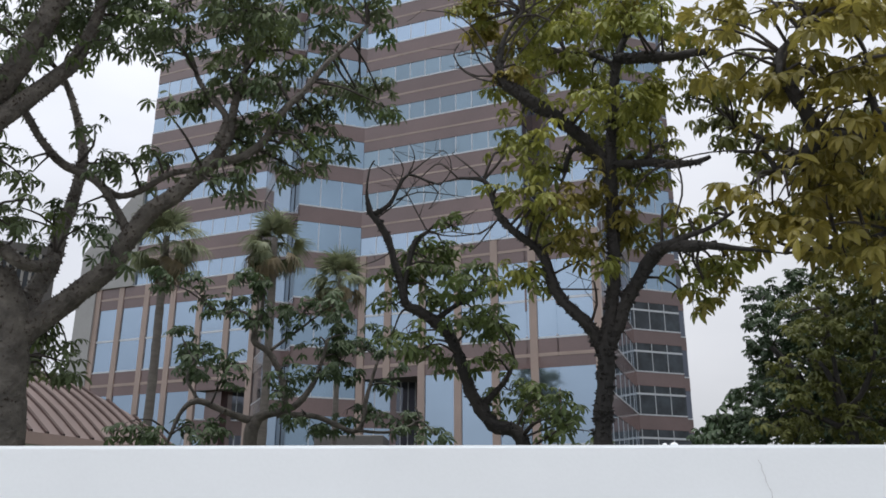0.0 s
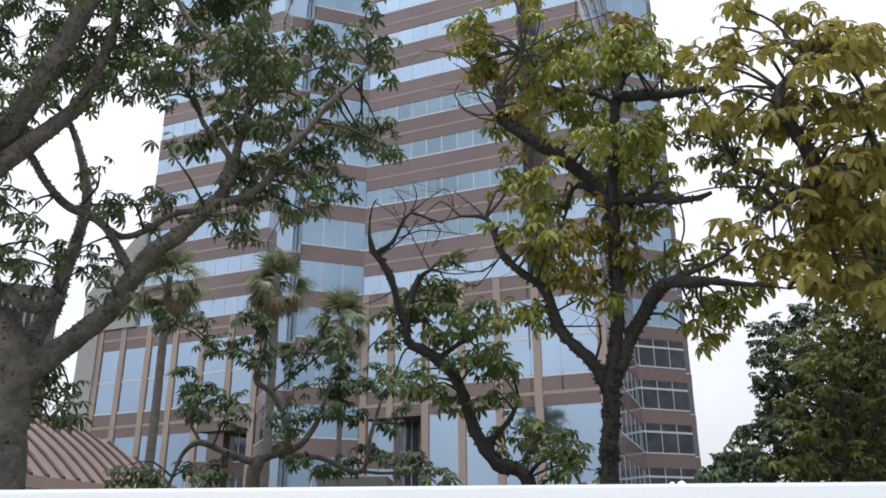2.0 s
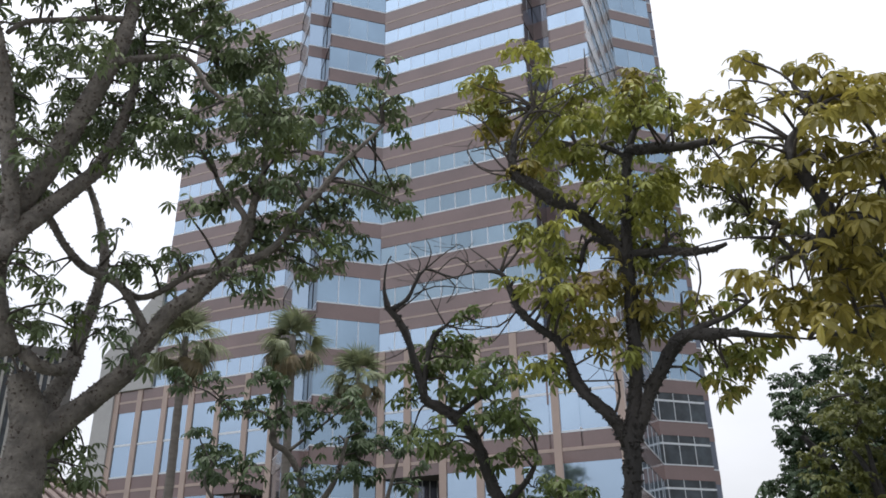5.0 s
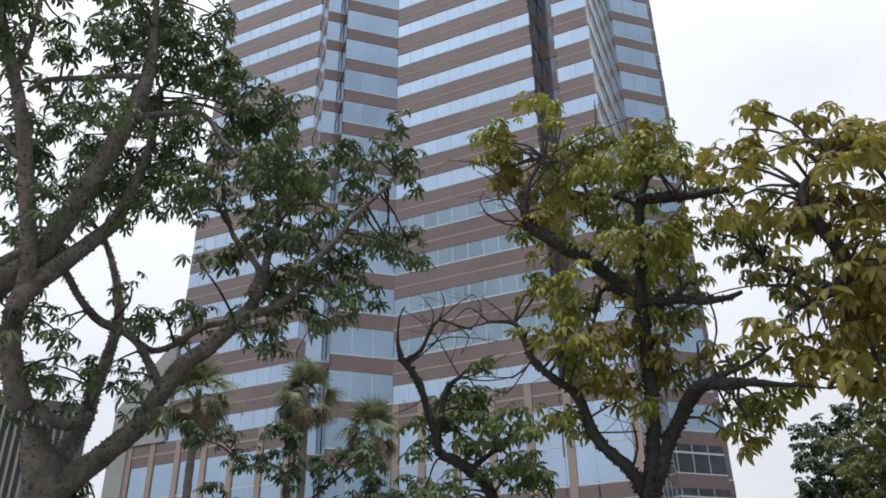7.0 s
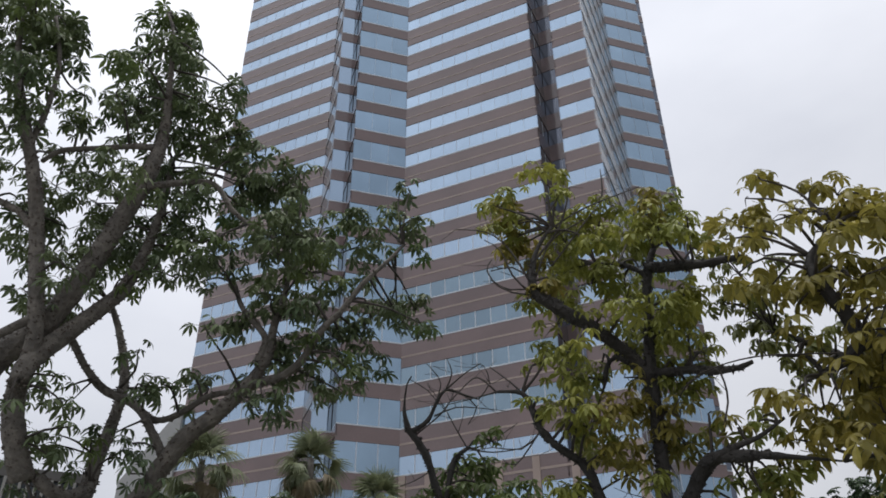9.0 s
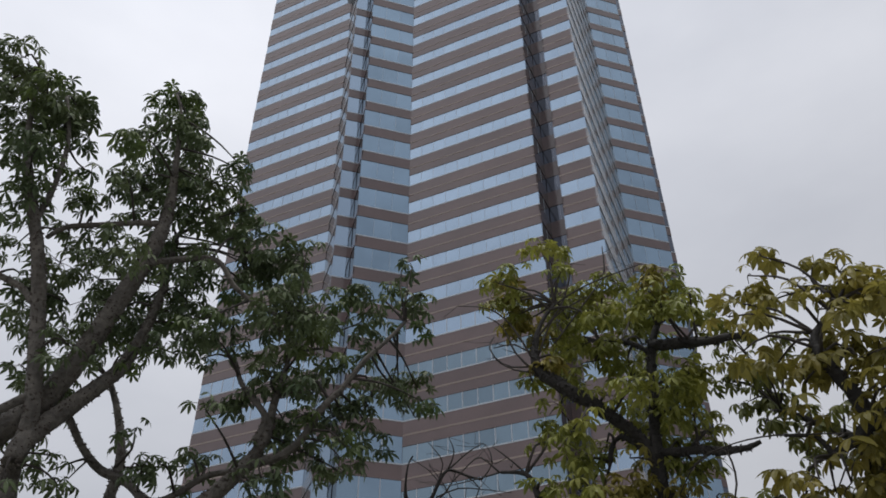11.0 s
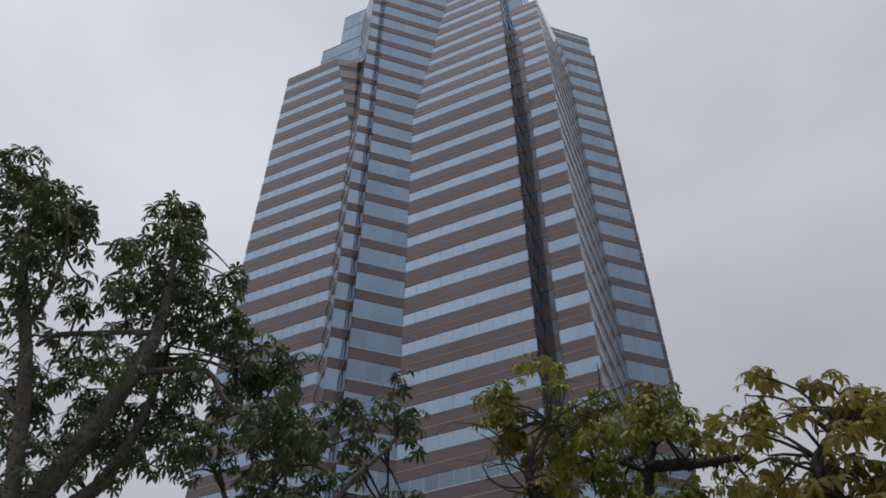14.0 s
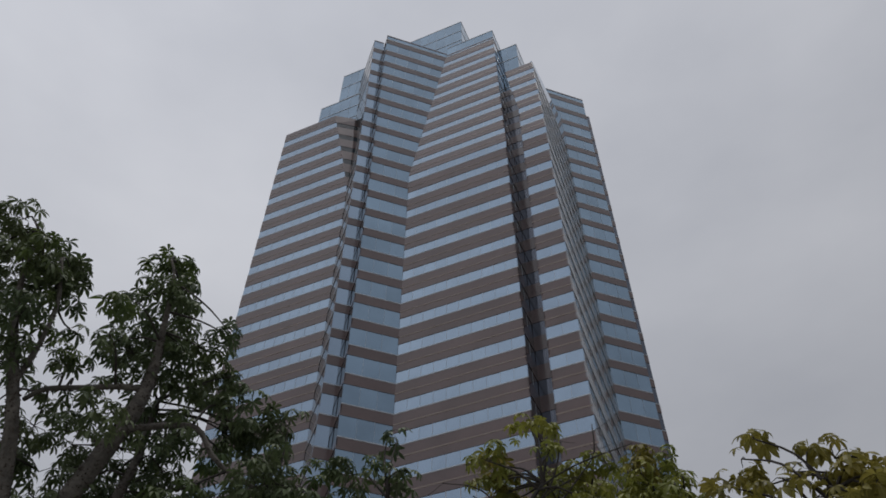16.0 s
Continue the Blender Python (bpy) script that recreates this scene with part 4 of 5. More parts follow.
forked_limbs.append([(1.11, 5.49, 2.67, 0.052), (1.18, 5.48, 2.83, 0.0494), (1.27, 5.45, 3.03, 0.0469), (1.37, 5.33, 3.19, 0.0435), (1.44, 5.2, 3.28, 0.0401), (1.57, 5.06, 3.25, 0.0366), (1.71, 4.91, 3.2, 0.0221), (1.88, 4.74, 3.12, 0.0108), (2.03, 4.68, 3.08, 0.0054)])
forked_limbs.append([(1.4, 5.21, 3.25, 0.0257), (1.52, 5.08, 3.3, 0.0226), (1.69, 5.02, 3.35, 0.0141), (1.86, 4.96, 3.45, 0.0085)])
forked_limbs.append([(1.21, 5.47, 3.94, 0.0483), (1.12, 5.49, 4.09, 0.0469), (0.99, 5.41, 4.19, 0.0441), (0.81, 5.34, 4.3, 0.0447), (0.54, 5.27, 4.46, 0.0414), (0.42, 5.28, 4.57, 0.0389), (0.4, 5.28, 4.77, 0.0228), (0.47, 5.28, 4.98, 0.0142), (0.58, 5.27, 5.14, 0.0099)])
forked_limbs.append([(1.22, 5.47, 3.99, 0.0309), (1.4, 5.32, 3.95, 0.0303), (1.56, 5.17, 3.87, 0.0267), (1.68, 5.03, 3.83, 0.0204), (1.76, 5, 3.85, 0.0117)])
forked_limbs.append([(1.29, 5.45, 4.85, 0.0378), (1.46, 5.3, 4.77, 0.0386), (1.65, 5.14, 4.69, 0.033), (1.85, 4.97, 4.63, 0.0223)])
forked_limbs.append([(1.12, 5.49, 4.06, 0.0217), (0.99, 5.61, 4.19, 0.019), (0.92, 5.63, 4.12, 0.0189), (0.9, 5.63, 4.01, 0.0157)])
forked_limbs.append([(1.3, 5.45, 4.77, 0.0196), (1.15, 5.58, 4.96, 0.0201), (0.94, 5.62, 5, 0.0134)])
forked_clumps = []
forked_clumps += [(0.27, 5.72, 5.47, 0.18), (0.43, 5.83, 5.38, 0.15), (0.3, 5.89, 5.42, 0.13), (0.8, 5.99, 5.65, 0.21), (0.97, 5.76, 5.36, 0.21), (1.27, 5.89, 5.4, 0.22), (1.29, 4.96, 4.87, 0.17), (1.59, 5.33, 5.09, 0.17), (0.72, 6, 5.23, 0.2), (0.89, 5.68, 4.86, 0.22), (1.19, 5.88, 4.82, 0.21), (1.25, 5.06, 4.29, 0.19), (1.5, 5.36, 4.52, 0.17), (1.42, 5.16, 4.12, 0.14), (1.38, 5.47, 4.23, 0.15), (0.58, 5.64, 4.47, 0.15), (0.63, 5.07, 4.04, 0.16), (0.86, 5.25, 4.34, 0.14), (0.53, 5.35, 4.67, 0.13), (1.22, 5.89, 4.53, 0.17)]
forked_clumps += [(0.75, 5.82, 4.06, 0.17), (0.55, 5.23, 3.63, 0.16), (0.79, 5.84, 3.73, 0.18), (0.85, 5.17, 3.58, 0.15), (1.13, 5.6, 3.8, 0.18), (1.3, 5.59, 3.66, 0.18), (1.49, 5.56, 3.87, 0.13), (1.49, 5.28, 3.61, 0.07), (0.87, 5.24, 3.35, 0.15), (0.76, 5.54, 3.39, 0.13), (1.17, 5.62, 3.5, 0.15), (0.49, 5.45, 3.19, 0.14), (0.62, 5.67, 3.17, 0.11), (1.04, 5.3, 3.19, 0.11), (1.38, 5.55, 3.49, 0.12), (1.62, 5.07, 3.43, 0.08), (1.86, 5.43, 3.62, 0.08), (1.78, 5.4, 3.24, 0.15), (1.7, 5.16, 3, 0.1), (1.64, 5.28, 3.11, 0.1)]
forked_clumps += [(1.86, 5.33, 3.16, 0.11), (0.42, 5.24, 3.73, 0.12), (0.47, 5.52, 4.12, 0.1), (1.63, 5.51, 4.2, 0.11), (1.26, 5.57, 3.96, 0.11), (0.54, 5.43, 5.76, 0.13), (0.17, 5.32, 5.38, 0.14), (0.3, 5.71, 5.49, 0.13), (0.63, 5.22, 5.35, 0.1), (0.9, 5.56, 5.38, 0.15), (1.11, 5.38, 5.36, 0.14), (1.26, 5.09, 5.17, 0.15), (1.55, 5.39, 5.37, 0.15), (1.53, 5, 5, 0.08), (0.7, 5.5, 5.14, 0.16), (0.9, 5.18, 4.92, 0.15), (0.51, 5.81, 5.15, 0.13), (0.35, 5.79, 5.42, 0.11), (1.36, 6.03, 5.21, 0.19), (1.27, 4.87, 4.84, 0.14)]
forked_clumps += [(1.71, 5.44, 4.95, 0.14), (0.83, 5.57, 4.96, 0.19), (1.31, 5.62, 4.46, 0.17), (1.42, 5.33, 4.38, 0.14), (1.38, 5.55, 4.07, 0.13), (1.04, 4.91, 4.25, 0.12), (0.39, 5.52, 4.6, 0.11), (1.32, 5.98, 4.41, 0.14), (0.91, 5.85, 4.18, 0.14), (0.66, 5.07, 3.61, 0.14), (0.71, 5.31, 3.56, 0.13), (1.49, 5.88, 3.56, 0.13), (0.56, 5.76, 3.15, 0.09), (1.31, 5.3, 3.6, 0.1), (1.64, 5.1, 3.41, 0.07), (1.82, 5.31, 3.56, 0.1), (1.83, 5.13, 3.2, 0.13), (1.67, 5.37, 2.97, 0.08), (1.73, 5.22, 3.04, 0.08), (0.46, 5.36, 4.12, 0.08)]
forked_clumps += [(1.61, 5.51, 4.16, 0.09), (0.99, 5.36, 3.92, 0.08), (0.65, 5.64, 5.86, 0.11), (0.29, 5.49, 5.44, 0.11)]
forked_twigs = []
forked_twigs.append([(0.38, 5.29, 4.58, 0.01), (0.26, 5.29, 4.73, 0.0076), (0.18, 5.3, 4.96, 0.0052), (0.06, 5.3, 5.06, 0.0039)])
forked_twigs.append([(0.41, 5.28, 4.68, 0.0076), (0.26, 5.29, 4.8, 0.0064), (0.1, 5.3, 4.78, 0.0038)])
forked_twigs.append([(0.38, 5.29, 4.56, 0.0075), (0.24, 5.29, 4.59, 0.0062), (0.12, 5.3, 4.68, 0.005), (0.07, 5.3, 4.8, 0.0038)])
forked_twigs.append([(0.42, 5.28, 4.68, 0.0076), (0.56, 5.27, 5, 0.0065), (0.81, 5.24, 5.17, 0.0052)])
forked_twigs.append([(0.42, 5.28, 4.76, 0.0101), (0.5, 5.28, 5.05, 0.0078), (0.82, 5.24, 5.27, 0.0066), (1.26, 5.15, 5.4, 0.004)])
forked_twigs.append([(0.43, 5.28, 4.85, 0.0102), (0.64, 5.26, 5.14, 0.0079), (0.75, 5.25, 5.5, 0.0054)])
forked_twigs.append([(0.98, 5.51, 5.29, 0.0083), (1.04, 5.5, 5.62, 0.0071), (1.05, 5.5, 5.85, 0.0043)])
forked_twigs.append([(0.39, 5.29, 4.66, 0.0101), (0.24, 5.29, 4.97, 0.0077), (0.08, 5.3, 5.13, 0.0052), (-0.16, 5.3, 5.17, 0.004)])
forked_twigs.append([(0.39, 5.29, 4.61, 0.0075), (0.18, 5.3, 4.63, 0.0062), (0.07, 5.3, 4.78, 0.0051), (0.11, 5.3, 4.88, 0.0038)])
forked_twigs.append([(0.55, 5.27, 4.79, 0.0076), (0.66, 5.26, 4.93, 0.0064), (0.95, 5.21, 5.3, 0.0053)])
forked_twigs.append([(0.72, 5.45, 3.15, 0.0094), (0.87, 5.43, 3.23, 0.0071), (0.99, 5.41, 3.28, 0.0047)])
forked_twigs.append([(0.98, 5.51, 2.79, 0.0118), (1.05, 5.5, 2.97, 0.0095), (1.04, 5.5, 3.13, 0.0071)])
forked_twigs.append([(0.73, 5.45, 3.07, 0.007), (0.83, 5.44, 3.06, 0.007), (1.05, 5.4, 3.05, 0.0047)])
forked_twigs.append([(0.1, 5.4, 3.86, 0.0072), (-0.02, 5.4, 3.97, 0.0061), (-0.1, 5.4, 3.93, 0.0049), (-0.22, 5.4, 3.8, 0.0036)])
forked_twigs.append([(0.11, 5.4, 3.86, 0.006), (-0.04, 5.4, 3.82, 0.0048), (-0.24, 5.39, 3.77, 0.0029)])
forked_twigs.append([(0.3, 5.39, 3.82, 0.0072), (0.2, 5.4, 3.93, 0.0061), (0.06, 5.4, 4.05, 0.0037)])
forked_twigs.append([(0.39, 5.39, 3.56, 0.0071), (0.25, 5.39, 3.44, 0.0052), (0.06, 5.4, 3.46, 0.0035), (-0.1, 5.4, 3.44, 0.0028)])
forked_twigs.append([(0.37, 5.39, 3.54, 0.0059), (0.21, 5.4, 3.34, 0.0047), (0.12, 5.4, 3.38, 0.0035)])
forked_twigs.append([(1.23, 5.16, 3.58, 0.0035), (1.31, 4.93, 3.69, 0.0045), (1.44, 4.79, 3.72, 0.0056), (1.48, 4.77, 3.62, 0.0067), (1.48, 4.78, 3.49, 0.0066), (1.43, 4.79, 3.35, 0.0044)])
forked_twigs.append([(1.28, 5.04, 3.69, 0.0035), (1.44, 4.79, 3.72, 0.0044), (1.64, 4.62, 3.71, 0.0048), (1.81, 4.45, 3.64, 0.0047), (2.01, 4.25, 3.55, 0.0042)])
make_tree("forked dark-barked tree with yellow-green hand-shaped leaves and dead twigs", 12, LEAF_YELLOW, DARK_BARK, 0.098, 0.03, forked_limbs, forked_clumps, 860, droop=0.55, thorny=4000, twigs=forked_twigs, low_leaf=LEAF_AMBER, accent=0.13, turn_at=(1.08, 5.34, 3.64, 0.42))
golden_limbs = []
golden_limbs.append([(2.84, 4.35, -0.1, 0.131), (2.84, 4.35, 0.6, 0.101), (2.84, 4.35, 1.97, 0.0874), (2.88, 4.33, 2.5, 0.078), (2.89, 4.32, 3.06, 0.0692), (2.85, 4.35, 3.48, 0.06), (2.76, 4.41, 3.7, 0.0525), (2.64, 4.48, 3.81, 0.0446), (2.41, 4.49, 3.76, 0.041), (2.23, 4.47, 3.71, 0.0401), (2.05, 4.45, 3.57, 0.0286), (1.95, 4.5, 3.53, 0.0182)])
golden_limbs.append([(2.23, 4.47, 3.72, 0.0417), (2.2, 4.49, 3.89, 0.0399), (2.09, 4.43, 4.03, 0.0335), (2.04, 4.45, 4.24, 0.0302), (2.1, 4.43, 4.35, 0.0185), (2.22, 4.37, 4.46, 0.0109)])
golden_limbs.append([(1.96, 4.49, 3.54, 0.0156), (1.91, 4.51, 3.65, 0.0131), (1.72, 4.48, 3.65, 0.0103)])
golden_limbs.append([(2.87, 4.34, 3.27, 0.0377), (2.65, 4.48, 3.18, 0.0241), (2.39, 4.51, 3.09, 0.0183), (2.2, 4.6, 3.09, 0.0131), (1.99, 4.59, 3.05, 0.0077)])
golden_limbs.append([(2.62, 4.49, 3.81, 0.0251), (2.6, 4.5, 4.07, 0.0199), (2.61, 4.5, 4.34, 0.0145), (2.55, 4.53, 4.57, 0.0089)])
golden_clumps = []
golden_clumps += [(1.57, 4.46, 4.45, 0.1), (2.02, 5.08, 4.94, 0.17), (1.88, 4.23, 4.46, 0.14), (2.25, 4.69, 4.63, 0.16), (2.1, 4.08, 4.21, 0.16), (2.33, 4.14, 4.33, 0.17), (2.83, 4.72, 4.6, 0.21), (1.59, 4.43, 4.18, 0.11), (1.89, 4.78, 4.26, 0.13), (1.96, 4.56, 4.02, 0.17), (2.12, 4.58, 4.27, 0.17), (2.25, 4.46, 4.16, 0.18), (2.29, 4.09, 3.99, 0.18), (2.72, 4.58, 4.15, 0.19), (2.19, 4.03, 3.71, 0.16), (1.85, 4.36, 3.68, 0.11), (1.72, 4.18, 3.27, 0.14), (1.95, 4.35, 3.31, 0.17), (2.16, 4.41, 3.4, 0.17), (2.61, 4.73, 3.61, 0.22)]
golden_clumps += [(1.96, 4.47, 3.15, 0.17), (2.01, 4.15, 3.1, 0.16), (2.26, 4.19, 3.08, 0.19), (1.95, 5.13, 3.37, 0.13), (1.92, 4.79, 4.52, 0.12), (2.34, 4.5, 3.66, 0.13), (2.5, 4.14, 3.56, 0.2), (3.02, 4.68, 4.33, 0.3), (2.5, 3.99, 3.17, 0.27), (2.37, 4.63, 3.04, 0.15), (1.99, 4.7, 5.09, 0.11), (1.9, 4.81, 5.01, 0.11), (2.19, 4.51, 4.78, 0.11), (2.33, 4.43, 4.74, 0.12), (2.41, 4.31, 4.56, 0.13), (2.2, 4.82, 4.91, 0.13), (2.45, 4.21, 4.47, 0.15), (2.14, 4.28, 4.49, 0.13), (1.69, 4.55, 4.61, 0.07), (2.58, 4.92, 4.01, 0.15)]
golden_clumps += [(2.86, 5.04, 4.03, 0.17), (2.28, 4.79, 3.56, 0.15), (2.83, 5.39, 3.72, 0.2), (2.94, 5.18, 3.63, 0.19), (2.71, 5.46, 3.53, 0.2), (2.72, 4.79, 3.22, 0.18), (2.17, 5.01, 3.41, 0.13), (2.79, 4.62, 3.6, 0.21), (2.78, 4.7, 3.26, 0.21)]
golden_clumps += [(2.15, 4.24, 4.03, 0.10), (2.40, 4.38, 4.19, 0.10), (2.30, 4.72, 4.04, 0.11), (2.21, 4.20, 3.82, 0.09), (2.30, 4.44, 3.61, 0.10), (2.23, 4.75, 3.58, 0.12), (2.11, 4.25, 3.23, 0.10), (1.96, 4.60, 3.36, 0.10), (1.90, 4.89, 3.44, 0.08), (2.23, 4.19, 4.33, 0.08), (2.47, 4.35, 4.48, 0.08), (2.65, 4.53, 4.35, 0.13), (2.29, 4.16, 3.62, 0.11), (2.35, 4.41, 3.32, 0.13)]
make_tree("dark-barked tree with golden and yellow-green hand-shaped leaves", 13, LEAF_AMBER, DARK_BARK, 0.118, 0.04, golden_limbs, golden_clumps, 430, droop=0.55, low_leaf=LEAF_GOLD, low_below=3.95, thorny=800)
yellowing_limbs = []
yellowing_limbs.append([(4.15, 8.55, -0.1, 0.098), (4.15, 8.55, 0.6, 0.075), (4.15, 8.55, 1.93, 0.0651), (4.15, 8.55, 2.32, 0.0587), (4.1, 8.57, 2.66, 0.0458), (4.04, 8.6, 2.95, 0.0296), (3.96, 8.64, 3.14, 0.0165)])
yellowing_limbs.append([(4.12, 8.56, 2.43, 0.0326), (3.89, 8.67, 2.56, 0.0229), (3.66, 8.77, 2.71, 0.0164)])
yellowing_limbs.append([(4.11, 8.56, 2.6, 0.0327), (4.3, 8.47, 2.82, 0.0262), (4.46, 8.39, 3.33, 0.0198), (4.49, 8.37, 3.93, 0.0134)])
yellowing_limbs.append([(4.13, 8.55, 2.54, 0.0327), (4.09, 8.57, 3.01, 0.023), (4.07, 8.58, 3.49, 0.0166), (4.06, 8.59, 3.8, 0.01)])
yellowing_clumps = []
yellowing_clumps += [(3.55, 8.48, 2.73, 0.22), (3.88, 8.68, 2.85, 0.24), (4.21, 8.76, 2.8, 0.27), (4.55, 8.78, 3.04, 0.29), (3.39, 8.53, 2.45, 0.19), (3.81, 8.77, 2.51, 0.25), (4.24, 9.07, 2.48, 0.28), (4.26, 8.35, 2.52, 0.29), (4.45, 9.02, 3.21, 0.25), (4.06, 8.89, 3.09, 0.2), (4.56, 8.59, 2.78, 0.26), (3.73, 8.91, 2.35, 0.2), (4.24, 8.62, 2.27, 0.26), (4.53, 8.16, 3.06, 0.32), (4.2, 9.18, 2.74, 0.24), (3.8, 8.58, 3.43, 0.26), (4.41, 9.06, 3.73, 0.34), (4.64, 8.77, 3.66, 0.38), (3.7, 8.13, 3.68, 0.25), (4.17, 8.21, 3.89, 0.32)]
yellowing_clumps += [(4.58, 8.29, 4.03, 0.37), (3.91, 9.07, 3.73, 0.19), (3.87, 8.25, 3.3, 0.29), (4.49, 8.67, 3.33, 0.34), (4.62, 8.12, 3.74, 0.39), (4.98, 8.49, 4.35, 0.42), (4.68, 8.85, 4.46, 0.3), (3.99, 8.97, 3.2, 0.25), (3.5, 8.43, 2.99, 0.19)]
make_tree("low tree with yellowing green leaves behind the wall", 19, LEAF_OLIVE, DARK_BARK, 0.085, 0.034, yellowing_limbs, yellowing_clumps, 700, droop=0.5)
shaded_limbs = []
shaded_limbs.append([(3.96, 6.49, -0.1, 0.163), (3.96, 6.49, 0.6, 0.125), (3.96, 6.49, 2.06, 0.1084), (3.74, 6.15, 3.31, 0.0811), (3.26, 6.19, 4.13, 0.053), (2.88, 6.27, 4.46, 0.0327), (2.46, 6.34, 4.73, 0.0205)])
shaded_clumps = []
shaded_clumps += [(2.14, 6.3, 5.22, 0.17), (2.04, 6.22, 4.95, 0.13), (2.28, 6.26, 4.82, 0.15), (2.18, 5.98, 4.45, 0.13), (2.26, 6.47, 5.48, 0.13), (2.49, 6.39, 4.78, 0.16), (2.63, 6.43, 4.64, 0.13), (2.24, 5.92, 4.84, 0.14), (2.09, 6.28, 5.59, 0.13), (2.47, 5.97, 5.13, 0.15), (2.69, 5.81, 4.44, 0.17), (3.15, 6.21, 4.28, 0.2), (3.45, 6.09, 4.48, 0.21), (2.33, 5.78, 4.05, 0.1), (3.33, 6.03, 3.92, 0.22), (3.06, 5.94, 3.52, 0.21), (2.77, 5.89, 3.5, 0.16), (3.14, 5.61, 3.5, 0.21), (2.79, 5.6, 4.09, 0.21), (3.2, 5.86, 4.3, 0.25)]
shaded_clumps += [(3.46, 6.08, 4.65, 0.24), (2.92, 5.78, 3.98, 0.21), (2.72, 6.05, 4.15, 0.19), (3.1, 5.71, 3.95, 0.24), (2.87, 6.16, 4, 0.2), (3.1, 5.99, 3.79, 0.24), (2.63, 6.14, 3.95, 0.15), (2.32, 6.59, 4.94, 0.16), (2.34, 6.34, 4.6, 0.15), (2.04, 6.14, 4.88, 0.12), (2.39, 6.05, 4.31, 0.14), (2.34, 6.29, 5, 0.13), (2.44, 6.3, 4.74, 0.15)]
make_tree("tree with shaded green hand-shaped leaves behind the golden one", 14, LEAF_OLIVE, DARK_BARK, 0.1, 0.036, shaded_limbs, shaded_clumps, 390)
bare_limbs = []
bare_limbs.append([(0.66, 6.77, -0.1, 0.085), (0.66, 6.77, 0.6, 0.065), (0.66, 6.77, 2.07, 0.0568), (0.4, 6.79, 2.29, 0.0534), (0.22, 6.8, 2.57, 0.05), (0.12, 6.8, 2.89, 0.0432), (-0.02, 6.8, 3.1, 0.0471), (-0.22, 6.8, 3.24, 0.0437), (-0.33, 6.79, 3.31, 0.0328), (-0.31, 6.79, 3.58, 0.0221), (-0.25, 6.8, 3.84, 0.0224), (-0.14, 6.8, 3.94, 0.015)])
bare_limbs.append([(-0.32, 6.79, 3.28, 0.0328), (-0.41, 6.79, 3.63, 0.0295), (-0.48, 6.78, 3.86, 0.0298), (-0.56, 6.78, 4.01, 0.03), (-0.64, 6.77, 4.11, 0.0264), (-0.68, 6.77, 4.31, 0.0114), (-0.66, 6.77, 4.52, 0.0077), (-0.62, 6.77, 4.6, 0.0058)])
bare_limbs.append([(-0.6, 6.77, 4.09, 0.0226), (-0.47, 6.78, 4.19, 0.0189), (-0.42, 6.79, 4.31, 0.0152), (-0.32, 6.79, 4.47, 0.0115), (-0.15, 6.8, 4.42, 0.0096), (-0.03, 6.8, 4.38, 0.0076)])
bare_limbs.append([(-0.07, 6.8, 3.14, 0.029), (0.07, 6.8, 3.26, 0.0219), (0.26, 6.79, 3.38, 0.0183), (0.36, 6.79, 3.53, 0.011)])
bare_limbs.append([(0.3, 6.79, 2.43, 0.0285), (0.49, 6.78, 2.62, 0.0215), (0.59, 6.77, 2.8, 0.0144)])
bare_clumps = []
bare_clumps += [(-0.15, 6.96, 3.84, 0.18), (0.02, 6.86, 3.78, 0.15), (-0.36, 7.22, 3.79, 0.17), (-0.41, 6.75, 3.47, 0.15), (-0.41, 6.8, 3.28, 0.12), (-0.15, 6.89, 3.48, 0.19), (0.12, 6.48, 3.37, 0.17), (0.31, 6.8, 3.39, 0.19), (0.27, 6.92, 3.17, 0.2), (0.42, 7.08, 3.05, 0.2), (0.07, 6.39, 3.05, 0.11), (0.43, 6.59, 2.77, 0.17), (0.34, 6.38, 3.09, 0.16), (0.56, 7.09, 2.61, 0.2), (0.32, 6.99, 3.64, 0.15), (-0.29, 6.34, 2.99, 0.14), (-0.48, 7.27, 3.04, 0.14), (-0.08, 7.26, 3.77, 0.18), (0.07, 6.95, 2.83, 0.14), (0.84, 6.86, 2.51, 0.18)]
bare_clumps += [(0.95, 6.39, 2.38, 0.16), (1.01, 6.23, 2.24, 0.13), (0.76, 6.79, 2.3, 0.15), (0.4, 6.89, 2.45, 0.13), (-0.2, 6.49, 2.84, 0.11), (0.13, 6.75, 3.94, 0.13), (-0.26, 7.24, 3.83, 0.14), (0.25, 6.19, 3.33, 0.14), (0.42, 6.24, 3.01, 0.14), (-0.27, 6.31, 2.94, 0.12), (0, 6.89, 3.65, 0.15), (0.85, 6.45, 2.31, 0.14), (1.08, 6.52, 2.22, 0.11), (-0.16, 6.95, 2.89, 0.09)]
bare_twigs = []
bare_twigs.append([(-0.32, 6.79, 4.47, 0.0076), (-0.26, 6.8, 4.64, 0.0061), (-0.31, 6.79, 4.78, 0.0037)])
bare_twigs.append([(-0.43, 6.79, 4.28, 0.0075), (-0.36, 6.79, 4.53, 0.0061), (-0.43, 6.79, 4.66, 0.0046), (-0.49, 6.78, 4.73, 0.0031)])
bare_twigs.append([(-0.32, 6.79, 4.47, 0.0076), (-0.13, 6.8, 4.64, 0.0061), (-0, 6.8, 4.72, 0.004)])
bare_twigs.append([(-0.42, 6.79, 4.23, 0.0075), (-0.23, 6.8, 4.31, 0.006), (0.02, 6.8, 4.29, 0.0042), (0.22, 6.8, 4.26, 0.003)])
